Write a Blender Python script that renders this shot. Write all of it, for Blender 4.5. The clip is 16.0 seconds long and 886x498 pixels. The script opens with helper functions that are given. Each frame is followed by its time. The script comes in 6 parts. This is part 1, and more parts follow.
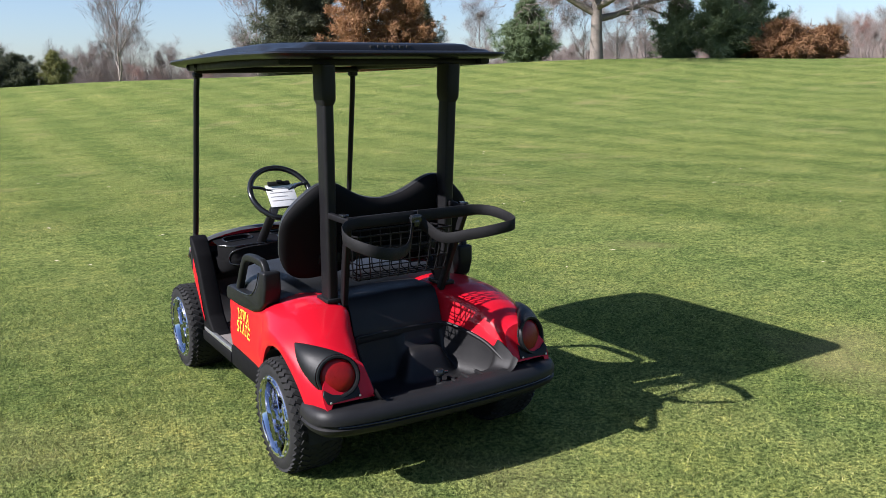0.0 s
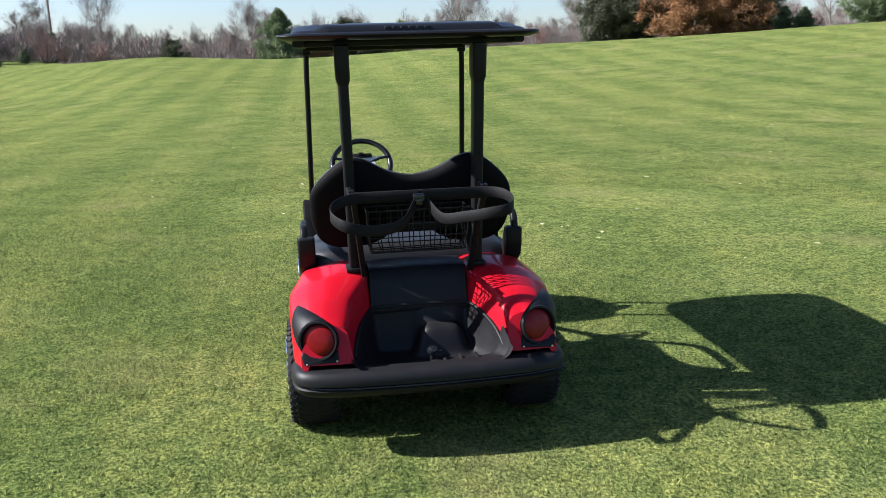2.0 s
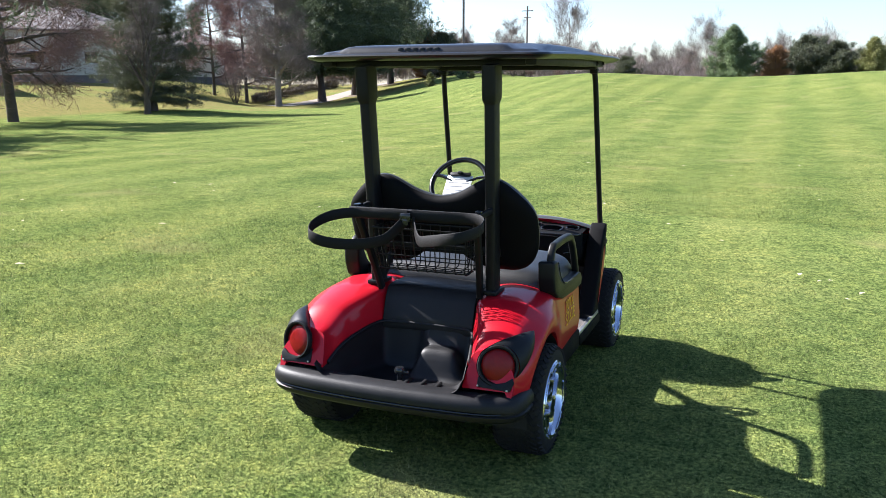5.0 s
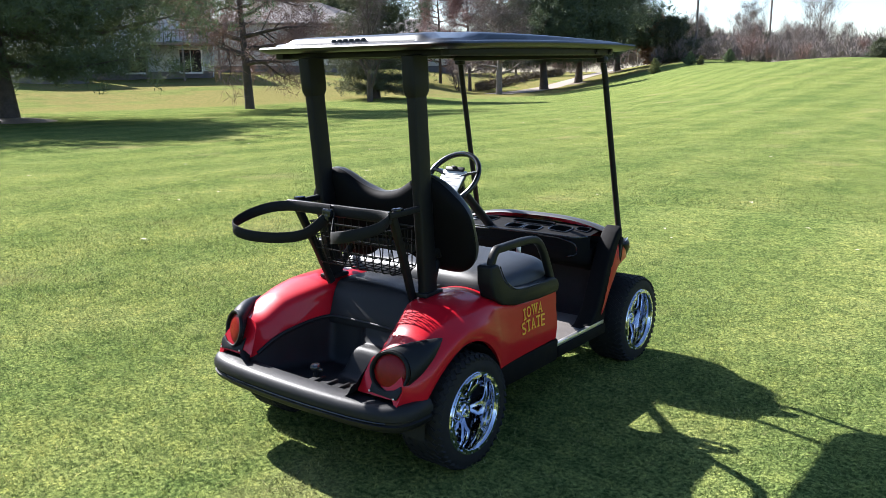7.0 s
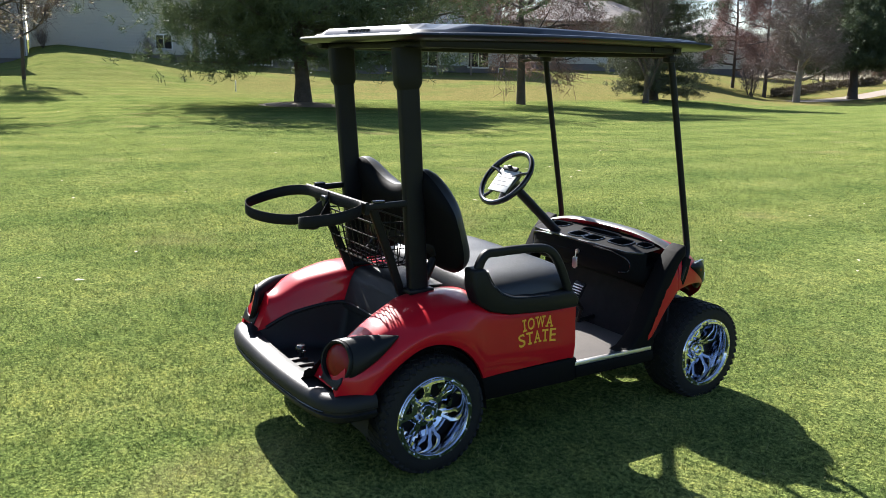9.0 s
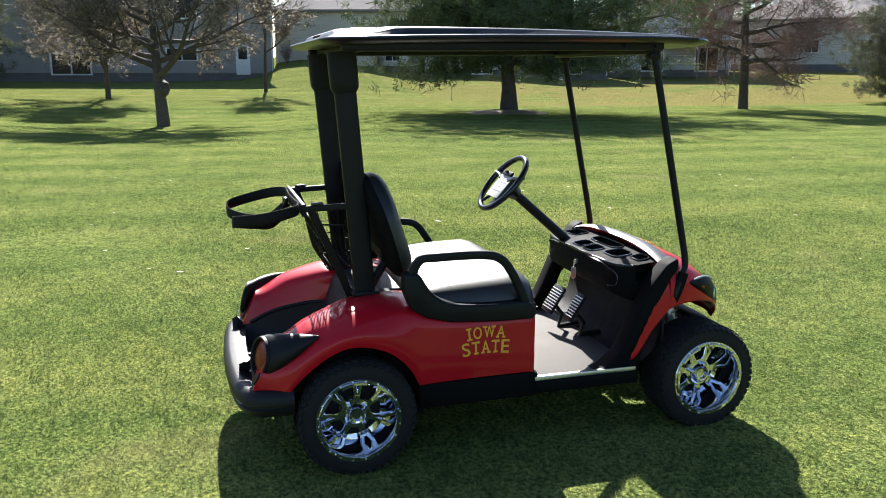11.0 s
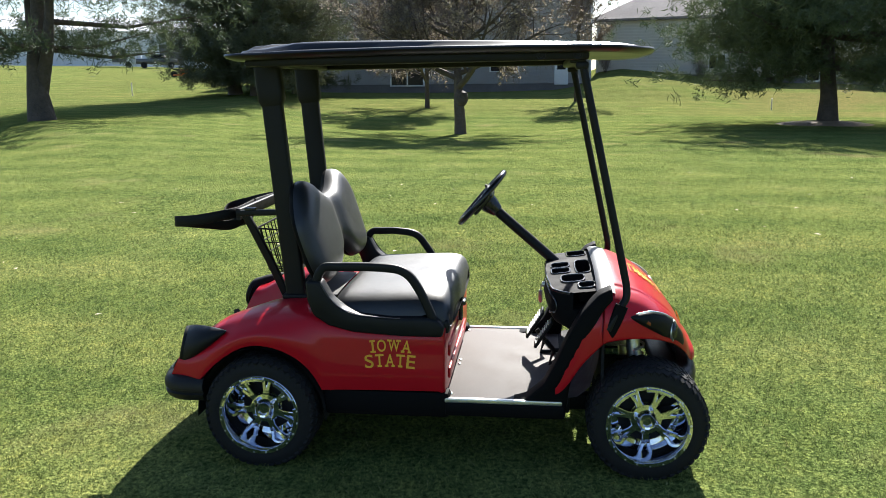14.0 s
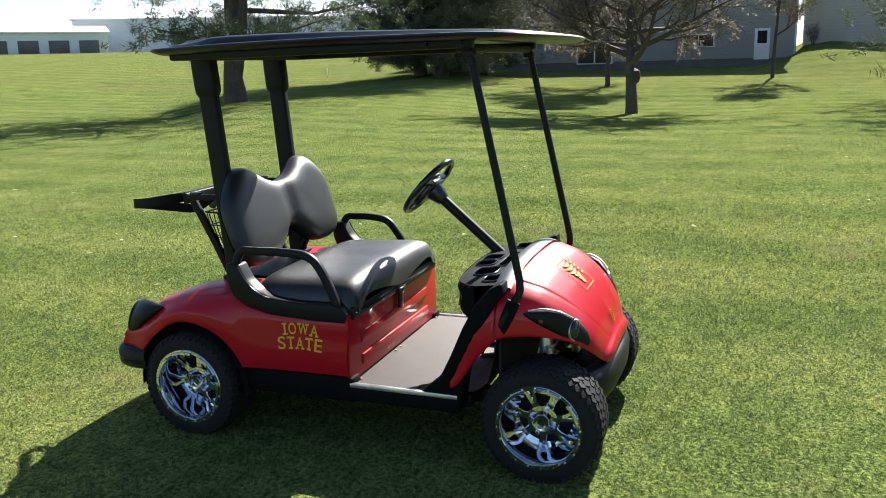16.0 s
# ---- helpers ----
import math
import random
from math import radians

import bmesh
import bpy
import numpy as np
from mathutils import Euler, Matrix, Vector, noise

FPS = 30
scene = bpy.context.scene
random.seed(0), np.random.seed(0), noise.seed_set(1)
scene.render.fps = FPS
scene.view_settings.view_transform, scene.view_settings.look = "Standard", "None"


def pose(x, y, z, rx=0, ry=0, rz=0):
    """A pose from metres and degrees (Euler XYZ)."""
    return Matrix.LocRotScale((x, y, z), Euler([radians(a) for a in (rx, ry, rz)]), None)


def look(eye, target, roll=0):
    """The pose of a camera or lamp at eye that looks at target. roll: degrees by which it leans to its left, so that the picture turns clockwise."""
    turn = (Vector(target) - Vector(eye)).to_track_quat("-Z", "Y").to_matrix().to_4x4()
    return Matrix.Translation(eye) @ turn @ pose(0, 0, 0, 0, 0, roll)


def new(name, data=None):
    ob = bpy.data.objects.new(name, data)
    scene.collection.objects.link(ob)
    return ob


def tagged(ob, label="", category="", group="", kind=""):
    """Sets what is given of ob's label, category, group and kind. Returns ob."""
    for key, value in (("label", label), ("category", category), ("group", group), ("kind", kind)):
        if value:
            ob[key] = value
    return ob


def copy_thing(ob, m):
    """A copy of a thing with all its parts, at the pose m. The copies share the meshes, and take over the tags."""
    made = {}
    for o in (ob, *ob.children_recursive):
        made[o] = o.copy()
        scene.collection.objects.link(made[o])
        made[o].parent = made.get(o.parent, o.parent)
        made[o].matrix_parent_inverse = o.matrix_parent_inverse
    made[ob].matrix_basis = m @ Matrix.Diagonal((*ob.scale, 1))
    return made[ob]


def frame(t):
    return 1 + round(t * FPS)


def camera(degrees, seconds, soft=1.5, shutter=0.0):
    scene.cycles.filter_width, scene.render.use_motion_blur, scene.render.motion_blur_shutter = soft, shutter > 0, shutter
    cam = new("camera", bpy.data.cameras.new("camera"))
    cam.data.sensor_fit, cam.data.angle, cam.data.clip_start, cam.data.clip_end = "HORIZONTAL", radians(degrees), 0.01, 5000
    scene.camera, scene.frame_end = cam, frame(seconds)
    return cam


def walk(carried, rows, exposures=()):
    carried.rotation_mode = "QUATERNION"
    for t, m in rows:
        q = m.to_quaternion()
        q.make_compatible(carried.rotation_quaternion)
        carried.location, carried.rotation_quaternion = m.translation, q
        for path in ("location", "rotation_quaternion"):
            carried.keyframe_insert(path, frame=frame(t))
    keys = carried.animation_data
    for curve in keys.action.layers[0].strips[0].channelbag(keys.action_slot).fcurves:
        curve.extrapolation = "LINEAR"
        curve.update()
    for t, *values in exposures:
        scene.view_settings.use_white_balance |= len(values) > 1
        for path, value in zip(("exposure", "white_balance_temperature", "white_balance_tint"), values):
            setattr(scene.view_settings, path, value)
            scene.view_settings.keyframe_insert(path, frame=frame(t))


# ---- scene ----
cam = camera(56.4, 16.0, 0.85)
METRES, EYE, TILT, LEAN, TURN = 9.94, 1.57, 0.0, 0.0, -31.3
ROWS = [
    (0.0, 0.0, 0.0, 0.0, -0.24, -11.09, 1.21),
    (0.5, 0.0342, 0.0011, 0.0006, 5.26, -10.73, 0.96),
    (1.0, 0.0729, -0.0008, 0.0038, 11.92, -11.45, 0.71),
    (1.5, 0.1027, 0.013, 0.0007, 16.27, -12.84, 1.47),
    (2.0, 0.1331, 0.0254, 0.0029, 22.56, -12.88, 1.55),
    (2.5, 0.1671, 0.0399, 0.0036, 30.55, -12.25, 1.89),
    (3.0, 0.1859, 0.0618, 0.0021, 33.16, -12.13, 1.73),
    (3.5, 0.2033, 0.0829, 0.0039, 37.08, -11.38, 1.64),
    (4.0, 0.231, 0.1019, 0.0035, 43.22, -10.85, 0.75),
    (6.5, 0.3185, 0.2333, 0.0018, 64.93, -12.36, 0.8),
    (7.0, 0.3266, 0.2666, 0.0035, 69.32, -12.08, 0.55),
    (7.5, 0.3397, 0.3021, 0.004, 75.87, -12.48, 0.53),
    (8.0, 0.3379, 0.3305, 0.0025, 80.68, -12.97, 0.44),
    (8.5, 0.3346, 0.3561, 0.0028, 83.75, -12.37, -0.15),
    (9.0, 0.3397, 0.3861, 0.0022, 89.2, -12.32, -1.46),
    (11.5, 0.3107, 0.5261, 0.0019, 107.67, -11.17, 0.42),
    (12.0, 0.3009, 0.5487, 0.0026, 111.01, -10.35, 0.2),
    (12.5, 0.2936, 0.5807, 0.0015, 116.52, -11.02, -0.39),
    (13.0, 0.2823, 0.6054, 0.0018, 119.82, -11.79, 0.29),
    (13.5, 0.2599, 0.6258, 0.0023, 122.81, -11.36, 0.65),
    (14.0, 0.243, 0.6556, 0.0027, 127.8, -11.34, 0.49),
    (14.5, 0.2258, 0.6782, 0.0042, 130.26, -12.49, 1.54),
    (15.0, 0.2033, 0.6925, 0.0031, 131.0, -13.12, 2.36),
    (15.5, 0.1836, 0.714, 0.0038, 135.2, -12.54, 1.98),
    (16.0, 0.1578, 0.742, 0.0051, 141.46, -12.55, 1.49),
]
walk(cam, [(t, pose(-1.68, -3.16, EYE, TILT, LEAN, TURN) @ pose(METRES * x, METRES * y, METRES * z, 90 + pitch, roll, yaw)) for t, x, y, z, yaw, pitch, roll in ROWS],
     [(0.0, 1.22, 6050, 17), (1.5, 1.32, 6000, 16), (2.5, 1.38, 6000, 15), (3.0, 1.46, 6050, 15), (3.5, 1.92, 6050, 15), (6.5, 1.92, 6000, 14), (9.0, 1.71, 6300, 11), (11.5, 1.72, 6300, 10), (13.5, 1.64, 6300, 10), (14.5, 1.58, 6350, 10), (15.5, 1.64, 6350, 9), (16.0, 1.56, 6400, 8)])

# ---- light ----
SUN = Vector((-2.27, 0.28, 1.72)).normalized()
world = bpy.data.worlds.new("sky")
scene.world = world
world.use_nodes = True
wn = world.node_tree.nodes
sky = wn.new("ShaderNodeTexSky")
sky.sky_type = "NISHITA"
sky.sun_disc = False
sky.sun_elevation = math.asin(SUN.z)
sky.sun_rotation = math.atan2(SUN.x, SUN.y)
sky.air_density, sky.dust_density, sky.ozone_density = 1.0, 0.8, 3.0
wn["Background"].inputs["Strength"].default_value = 0.066
world.node_tree.links.new(sky.outputs["Color"], wn["Background"].inputs["Color"])
sun = new("sun", bpy.data.lights.new("sun", "SUN"))
sun.data.energy, sun.data.angle, sun.data.color = 5.0, radians(0.53), (1.0, 0.955, 0.88)
sun.matrix_world = look(SUN * 60, (0, 0, 0))


# ---- materials ----
def material(name, c1, c2=None, rough=0.6, metal=0.0, scale=8.0, fine=90.0, bump=0.1, dist=0.004, coat=0.0, spec=0.5, trans=0.0, rand=0.0, lap=0.0):
    """Two noises (broad and fine) mix two colours; fine noise drives a bump."""
    m = bpy.data.materials.new(name)
    m.use_nodes = True
    nt = m.node_tree
    n, l = nt.nodes, nt.links
    p = n["Principled BSDF"]
    c2 = c2 or tuple(min(1, v * 0.7) for v in c1)
    geo = n.new("ShaderNodeTexCoord")
    a, b = n.new("ShaderNodeTexNoise"), n.new("ShaderNodeTexNoise")
    a.inputs["Scale"].default_value, b.inputs["Scale"].default_value = scale, fine
    a.inputs["Detail"].default_value, b.inputs["Detail"].default_value = 5, 3
    l.new(geo.outputs["Object"], a.inputs["Vector"])
    l.new(geo.outputs["Object"], b.inputs["Vector"])
    add = n.new("ShaderNodeMath")
    add.operation = "MULTIPLY_ADD"
    l.new(a.outputs["Fac"], add.inputs[0])
    add.inputs[1].default_value = 0.65
    half = n.new("ShaderNodeMath")
    half.operation = "MULTIPLY"
    l.new(b.outputs["Fac"], half.inputs[0])
    half.inputs[1].default_value = 0.35
    l.new(half.outputs[0], add.inputs[2])
    last = add
    if rand:
        info = n.new("ShaderNodeObjectInfo")
        shift = n.new("ShaderNodeMath")
        shift.operation = "MULTIPLY_ADD"
        l.new(info.outputs["Random"], shift.inputs[0])
        shift.inputs[1].default_value = rand
        l.new(add.outputs[0], shift.inputs[2])
        last = shift
    ramp = n.new("ShaderNodeValToRGB")
    ramp.color_ramp.elements[0].position, ramp.color_ramp.elements[1].position = 0.33, 0.67
    ramp.color_ramp.elements[0].color, ramp.color_ramp.elements[1].color = (*c2, 1), (*c1, 1)
    l.new(last.outputs[0], ramp.inputs["Fac"])
    l.new(ramp.outputs["Color"], p.inputs["Base Color"])
    p.inputs["Metallic"].default_value = metal
    p.inputs["Specular IOR Level"].default_value = spec
    rr = n.new("ShaderNodeMapRange")
    l.new(a.outputs["Fac"], rr.inputs["Value"])
    rr.inputs["To Min"].default_value, rr.inputs["To Max"].default_value = max(0.0, rough * 0.8), min(1, rough * 1.2)
    l.new(rr.outputs["Result"], p.inputs["Roughness"])
    if coat:
        p.inputs["Coat Weight"].default_value = coat
        p.inputs["Coat Roughness"].default_value = 0.04
    if bump:
        bm = n.new("ShaderNodeBump")
        bm.inputs["Strength"].default_value, bm.inputs["Distance"].default_value = bump, dist
        l.new(b.outputs["Fac"], bm.inputs["Height"])
        l.new(bm.outputs["Normal"], p.inputs["Normal"])
    if lap:
        # lapped boards: a saw-tooth along z
        sep = n.new("ShaderNodeSeparateXYZ")
        l.new(geo.outputs["Object"], sep.inputs[0])
        saw = n.new("ShaderNodeMath")
        saw.operation = "WRAP"
        l.new(sep.outputs["Z"], saw.inputs[0])
        saw.inputs[1].default_value, saw.inputs[2].default_value = lap, 0.0
        bm.inputs["Strength"].default_value, bm.inputs["Distance"].default_value = 1.0, 0.2
        l.new(saw.outputs[0], bm.inputs["Height"])
    if trans:
        t = n.new("ShaderNodeBsdfTranslucent")
        l.new(ramp.outputs["Color"], t.inputs["Color"])
        mix = n.new("ShaderNodeMixShader")
        mix.inputs["Fac"].default_value = trans
        l.new(p.outputs[0], mix.inputs[1])
        l.new(t.outputs[0], mix.inputs[2])
        l.new(mix.outputs[0], n["Material Output"].inputs["Surface"])
    return m


M = {
    "red": material("red_paint", (0.45, 0.006, 0.016), (0.39, 0.005, 0.013), 0.40, 0, 3, 400, 0.02, 0.0005, coat=0.38, spec=0.12),
    "black": material("black_plastic", (0.010, 0.0105, 0.0115), (0.007, 0.0075, 0.008), 0.45, 0, 12, 700, 0.25, 0.0008, spec=0.18),
    "gloss": material("black_gloss", (0.014, 0.015, 0.018), (0.01, 0.011, 0.012), 0.18, 0, 6, 300, 0.02, 0.0005),
    "powder": material("black_powder_coat", (0.007, 0.007, 0.008), (0.005, 0.005, 0.006), 0.5, 0, 20, 500, 0.1, 0.0005, spec=0.22),
    "trim": material("satin_grey_plastic", (0.05, 0.051, 0.052), (0.038, 0.039, 0.04), 0.42, 0, 14, 600, 0.2, 0.0008, spec=0.5),
    "dash": material("dull_black_plastic", (0.005, 0.005, 0.0055), (0.0035, 0.0035, 0.004), 0.72, 0, 14, 600, 0.3, 0.0008, spec=0.09),
    "tub": material("scuffed_black_plastic", (0.012, 0.0118, 0.0125), (0.008, 0.008, 0.0085), 0.5, 0, 14, 500, 0.35, 0.001, spec=0.24),
    "canopy": material("black_canopy_plastic", (0.010, 0.0105, 0.0115), (0.007, 0.0075, 0.008), 0.34, 0, 6, 300, 0.03, 0.0005, spec=0.4),
    "vinyl": material("black_vinyl", (0.016, 0.017, 0.019), (0.010, 0.011, 0.012), 0.45, 0, 9, 420, 0.3, 0.0012, spec=0.6),
    "rubber": material("tyre_rubber", (0.015, 0.015, 0.0155), (0.009, 0.009, 0.009), 0.75, 0, 20, 200, 0.3, 0.001, spec=0.25),
    "chrome": material("chrome", (0.68, 0.70, 0.76), (0.58, 0.60, 0.66), 0.06, 1.0, 8, 60, 0.0),
    "alu": material("brushed_aluminium", (0.75, 0.75, 0.74), (0.6, 0.6, 0.6), 0.35, 0.9, 20, 300, 0.1, 0.0005),
    "mat": material("floor_mat", (0.145, 0.13, 0.12), (0.105, 0.095, 0.088), 0.75, 0, 7, 260, 0.4, 0.002, spec=0.25),
    "strap": material("black_webbing", (0.008, 0.008, 0.0085), (0.005, 0.005, 0.0055), 0.7, 0, 40, 900, 0.5, 0.001, spec=0.2),
    "lens": material("red_lens", (0.20, 0.005, 0.005), (0.14, 0.003, 0.003), 0.3, 0, 60, 300, 0.3, 0.001, spec=0.25),
    "paper": material("white_paper", (0.66, 0.66, 0.65), (0.58, 0.58, 0.57), 0.6, 0, 10, 100, 0.05),
    "yellow": material("yellow_vinyl", (0.82, 0.42, 0.05), (0.74, 0.36, 0.04), 0.65, 0, 20, 200, 0.02, spec=0.15),
    "amber": material("amber_lens", (0.22, 0.05, 0.012), (0.16, 0.035, 0.01), 0.2, 0, 30, 200, 0.1),
    "dark": material("dark_grille", (0.006, 0.006, 0.007), (0.004, 0.004, 0.005), 0.8, 0, 20, 200, 0.1),
    "soft": material("grey_emboss", (0.005, 0.005, 0.006), (0.004, 0.004, 0.004), 0.6, 0, 20, 200, 0.1),
    "bark": material("bark", (0.095, 0.075, 0.062), (0.038, 0.030, 0.025), 0.9, 0, 3, 14, 1.0, 0.05, rand=0.12),
    "palebark": material("pale_bark", (0.20, 0.17, 0.145), (0.10, 0.083, 0.07), 0.9, 0, 3, 14, 0.8, 0.04, rand=0.15),
    "twig": material("grey_brown_twigs", (0.165, 0.128, 0.113), (0.09, 0.069, 0.062), 0.9, 0, 0.4, 3, 0, rand=0.3),
    # twigs for the horizon: distance haze put into a paler, greyer colour
    "hazetwig": material("far_hazed_twigs", (0.205, 0.165, 0.148), (0.115, 0.09, 0.08), 0.95, 0, 0.3, 2, 0, rand=0.25),
    "redtwig": material("red_brown_twigs", (0.26, 0.155, 0.13), (0.15, 0.085, 0.072), 0.9, 0, 0.6, 4, 0, rand=0.2),
    "pine": material("pine_needles", (0.098, 0.125, 0.056), (0.036, 0.052, 0.028), 0.75, 0, 0.9, 6, 0, trans=0.25, rand=0.15),
    "cedar": material("dark_cedar_foliage", (0.105, 0.115, 0.062), (0.050, 0.058, 0.036), 0.8, 0, 0.8, 6, 0, trans=0.2, rand=0.15),
    "bluegreen": material("green_spruce_needles", (0.155, 0.205, 0.095), (0.075, 0.108, 0.055), 0.8, 0, 0.8, 6, 0, trans=0.2, rand=0.1),
    "lime": material("yellow_green_needles", (0.22, 0.22, 0.075), (0.11, 0.12, 0.045), 0.8, 0, 0.8, 6, 0, trans=0.2, rand=0.1),
    "rust": material("rust_foliage", (0.33, 0.175, 0.08), (0.17, 0.088, 0.045), 0.8, 0, 0.7, 5, 0, trans=0.25, rand=0.1),
    "dry": material("dry_brush", (0.21, 0.155, 0.10), (0.115, 0.08, 0.055), 0.9, 0, 0.8, 5, 0, trans=0.15, rand=0.2),
    "paleleaf": material("pale_dead_leaves", (0.34, 0.29, 0.22), (0.17, 0.135, 0.10), 0.7, 0, 0.8, 5, 0, trans=0.35, rand=0.1),
    "leaf": material("fallen_leaf", (0.62, 0.55, 0.42), (0.42, 0.32, 0.2), 0.7, 0, 20, 100, 0.1, trans=0.2),
    "concrete": material("concrete_path", (0.25, 0.205, 0.165), (0.19, 0.155, 0.125), 0.9, 0, 0.6, 12, 0.2),
    "siding_grey": material("grey_siding", (0.36, 0.35, 0.352), (0.30, 0.29, 0.292), 0.7, 0, 0.5, 9, 0.05, lap=0.22),
    "siding_beige": material("beige_siding", (0.62, 0.58, 0.52), (0.55, 0.52, 0.47), 0.7, 0, 0.5, 9, 0.05, lap=0.22),
    "siding_blue": material("blue_grey_siding", (0.56, 0.57, 0.62), (0.50, 0.51, 0.56), 0.7, 0, 0.5, 9, 0.05, lap=0.22),
    "foundation": material("foundation", (0.16, 0.15, 0.145), (0.11, 0.10, 0.10), 0.9, 0, 1, 10, 0.2),
    "roofing": material("brown_shingles", (0.24, 0.205, 0.185), (0.165, 0.14, 0.13), 0.9, 0, 0.8, 7, 0.4, 0.03),
    "white": material("white_paint", (0.8, 0.8, 0.8), (0.72, 0.72, 0.72), 0.5, 0, 1, 12, 0.05),
    "metalwall": material("pale_metal_cladding", (0.72, 0.73, 0.75), (0.64, 0.65, 0.68), 0.5, 0, 0.3, 4, 0.05),
    "pane": material("window_glass", (0.012, 0.014, 0.018), (0.010, 0.012, 0.014), 0.12, 0, 1, 10, 0, spec=0.15),
    "wood": material("weathered_wood", (0.22, 0.18, 0.15), (0.15, 0.12, 0.10), 0.85, 0, 3, 30, 0.2),
    "orange": material("orange_paint", (0.7, 0.16, 0.02), (0.6, 0.13, 0.02), 0.4, 0, 5, 50, 0),
    "navy": material("dark_vehicle_paint", (0.03, 0.035, 0.05), (0.02, 0.025, 0.035), 0.3, 0, 3, 50, 0, coat=0.5),
    "hedge": material("brown_hedge", (0.13, 0.10, 0.06), (0.06, 0.045, 0.03), 0.9, 0, 1, 8, 0, rand=0.1),
}


def grass_material(name, blades):
    """Turf: greens vary over metres and centimetres, with straw patches; thatch is thicker on the western bank."""
    m = bpy.data.materials.new(name)
    m.use_nodes = True
    n, l = m.node_tree.nodes, m.node_tree.links
    p = n["Principled BSDF"]
    geo = n.new("ShaderNodeNewGeometry")

    def noise_tex(s, d=4):
        t = n.new("ShaderNodeTexNoise")
        t.inputs["Scale"].default_value, t.inputs["Detail"].default_value = s, d
        l.new(geo.outputs["Position"], t.inputs["Vector"])
        return t.outputs["Fac"]

    def ramp(v, stops):
        r = n.new("ShaderNodeValToRGB")
        e = r.color_ramp.elements
        e[0].position, e[0].color = stops[0][0], (*stops[0][1], 1)
        e[1].position, e[1].color = stops[-1][0], (*stops[-1][1], 1)
        for pos, c in stops[1:-1]:
            k = e.new(pos)
            k.color = (*c, 1)
        l.new(v, r.inputs["Fac"])
        return r.outputs["Color"]

    def blend(f, a, b, kind="MIX"):
        x = n.new("ShaderNodeMix")
        x.data_type, x.blend_type = "RGBA", kind
        if isinstance(f, float):
            x.inputs["Factor"].default_value = f
        else:
            l.new(f, x.inputs["Factor"])
        l.new(a, x.inputs[6])
        l.new(b, x.inputs[7])
        return x.outputs[2]

    mid = noise_tex(0.9, 5)
    col = ramp(mid, [(0.3, (0.126, 0.172, 0.056)), (0.5, (0.158, 0.203, 0.067)), (0.72, (0.196, 0.232, 0.084))])
    broad = ramp(noise_tex(0.16, 3), [(0.35, (0.92, 0.95, 0.95)), (0.65, (1.05, 1.03, 1.0))])
    col = blend(1.0, col, broad, "MULTIPLY")
    # mown lanes run away over the rise
    wave = n.new("ShaderNodeTexWave")
    wave.wave_type, wave.bands_direction, wave.wave_profile = "BANDS", "X", "SIN"
    wave.inputs["Scale"].default_value, wave.inputs["Distortion"].default_value = 0.16, 1.6
    wave.inputs["Detail"].default_value, wave.inputs["Detail Scale"].default_value = 2.0, 0.25
    l.new(geo.outputs["Position"], wave.inputs["Vector"])
    lanes = ramp(wave.outputs["Fac"], [(0.2, (0.89, 0.93, 0.93)), (0.8, (1.09, 1.06, 1.08))])
    col = blend(1.0, col, lanes, "MULTIPLY")
    # dark stops paint the shade in the gaps between tufts
    tuft = ramp(noise_tex(46, 5), [(0.36, (0.34, 0.39, 0.36)), (0.5, (1, 1, 1)), (0.64, (1.68, 1.56, 1.5))])
    col = blend(0.85 if not blades else 0.65, col, tuft, "MULTIPLY")
    dense = ramp(noise_tex(190, 2), [(0.38, (0.46, 0.5, 0.47)), (0.62, (1.55, 1.48, 1.45))])
    col = blend(0.9 if not blades else 0.2, col, dense, "MULTIPLY")
    clod = ramp(noise_tex(10, 6), [(0.36, (0.68, 0.74, 0.72)), (0.5, (1, 1, 1)), (0.64, (1.28, 1.2, 1.14))])
    col = blend(0.8, col, clod, "MULTIPLY")
    drift = ramp(noise_tex(2.6, 6), [(0.36, (0.76, 0.83, 0.82)), (0.5, (1, 1, 1)), (0.66, (1.24, 1.15, 1.08))])
    col = blend(0.42, col, drift, "MULTIPLY")
    straw = n.new("ShaderNodeRGB")
    straw.outputs[0].default_value = (0.33, 0.28, 0.14, 1)
    patch = ramp(noise_tex(0.55, 6), [(0.60, (0, 0, 0)), (0.76, (0.55, 0.55, 0.55))])
    col = blend(patch, col, straw.outputs[0])
    fleck = ramp(noise_tex(14, 5), [(0.62, (0, 0, 0)), (0.8, (0.28, 0.28, 0.28))])
    col = blend(fleck, col, straw.outputs[0])
    sep = n.new("ShaderNodeSeparateXYZ")
    l.new(geo.outputs["Position"], sep.inputs[0])
    west = n.new("ShaderNodeMapRange")
    west.interpolation_type = "SMOOTHSTEP"
    west.inputs["From Min"].default_value, west.inputs["From Max"].default_value = -35.5, -37.5
    west.inputs["To Max"].default_value = 0.9
    l.new(sep.outputs["X"], west.inputs["Value"])
    north = n.new("ShaderNodeMapRange")
    north.interpolation_type = "SMOOTHSTEP"
    north.inputs["From Min"].default_value, north.inputs["From Max"].default_value = 4, 24
    north.inputs["To Min"].default_value = 0.25
    l.new(sep.outputs["Y"], north.inputs["Value"])
    bank = n.new("ShaderNodeMath")
    bank.operation = "MULTIPLY"
    l.new(west.outputs["Result"], bank.inputs[0])
    l.new(north.outputs["Result"], bank.inputs[1])
    rough_turf = ramp(noise_tex(8, 8), [(0.32, (0.10, 0.115, 0.035)), (0.5, (0.21, 0.185, 0.075)), (0.68, (0.33, 0.27, 0.125))])
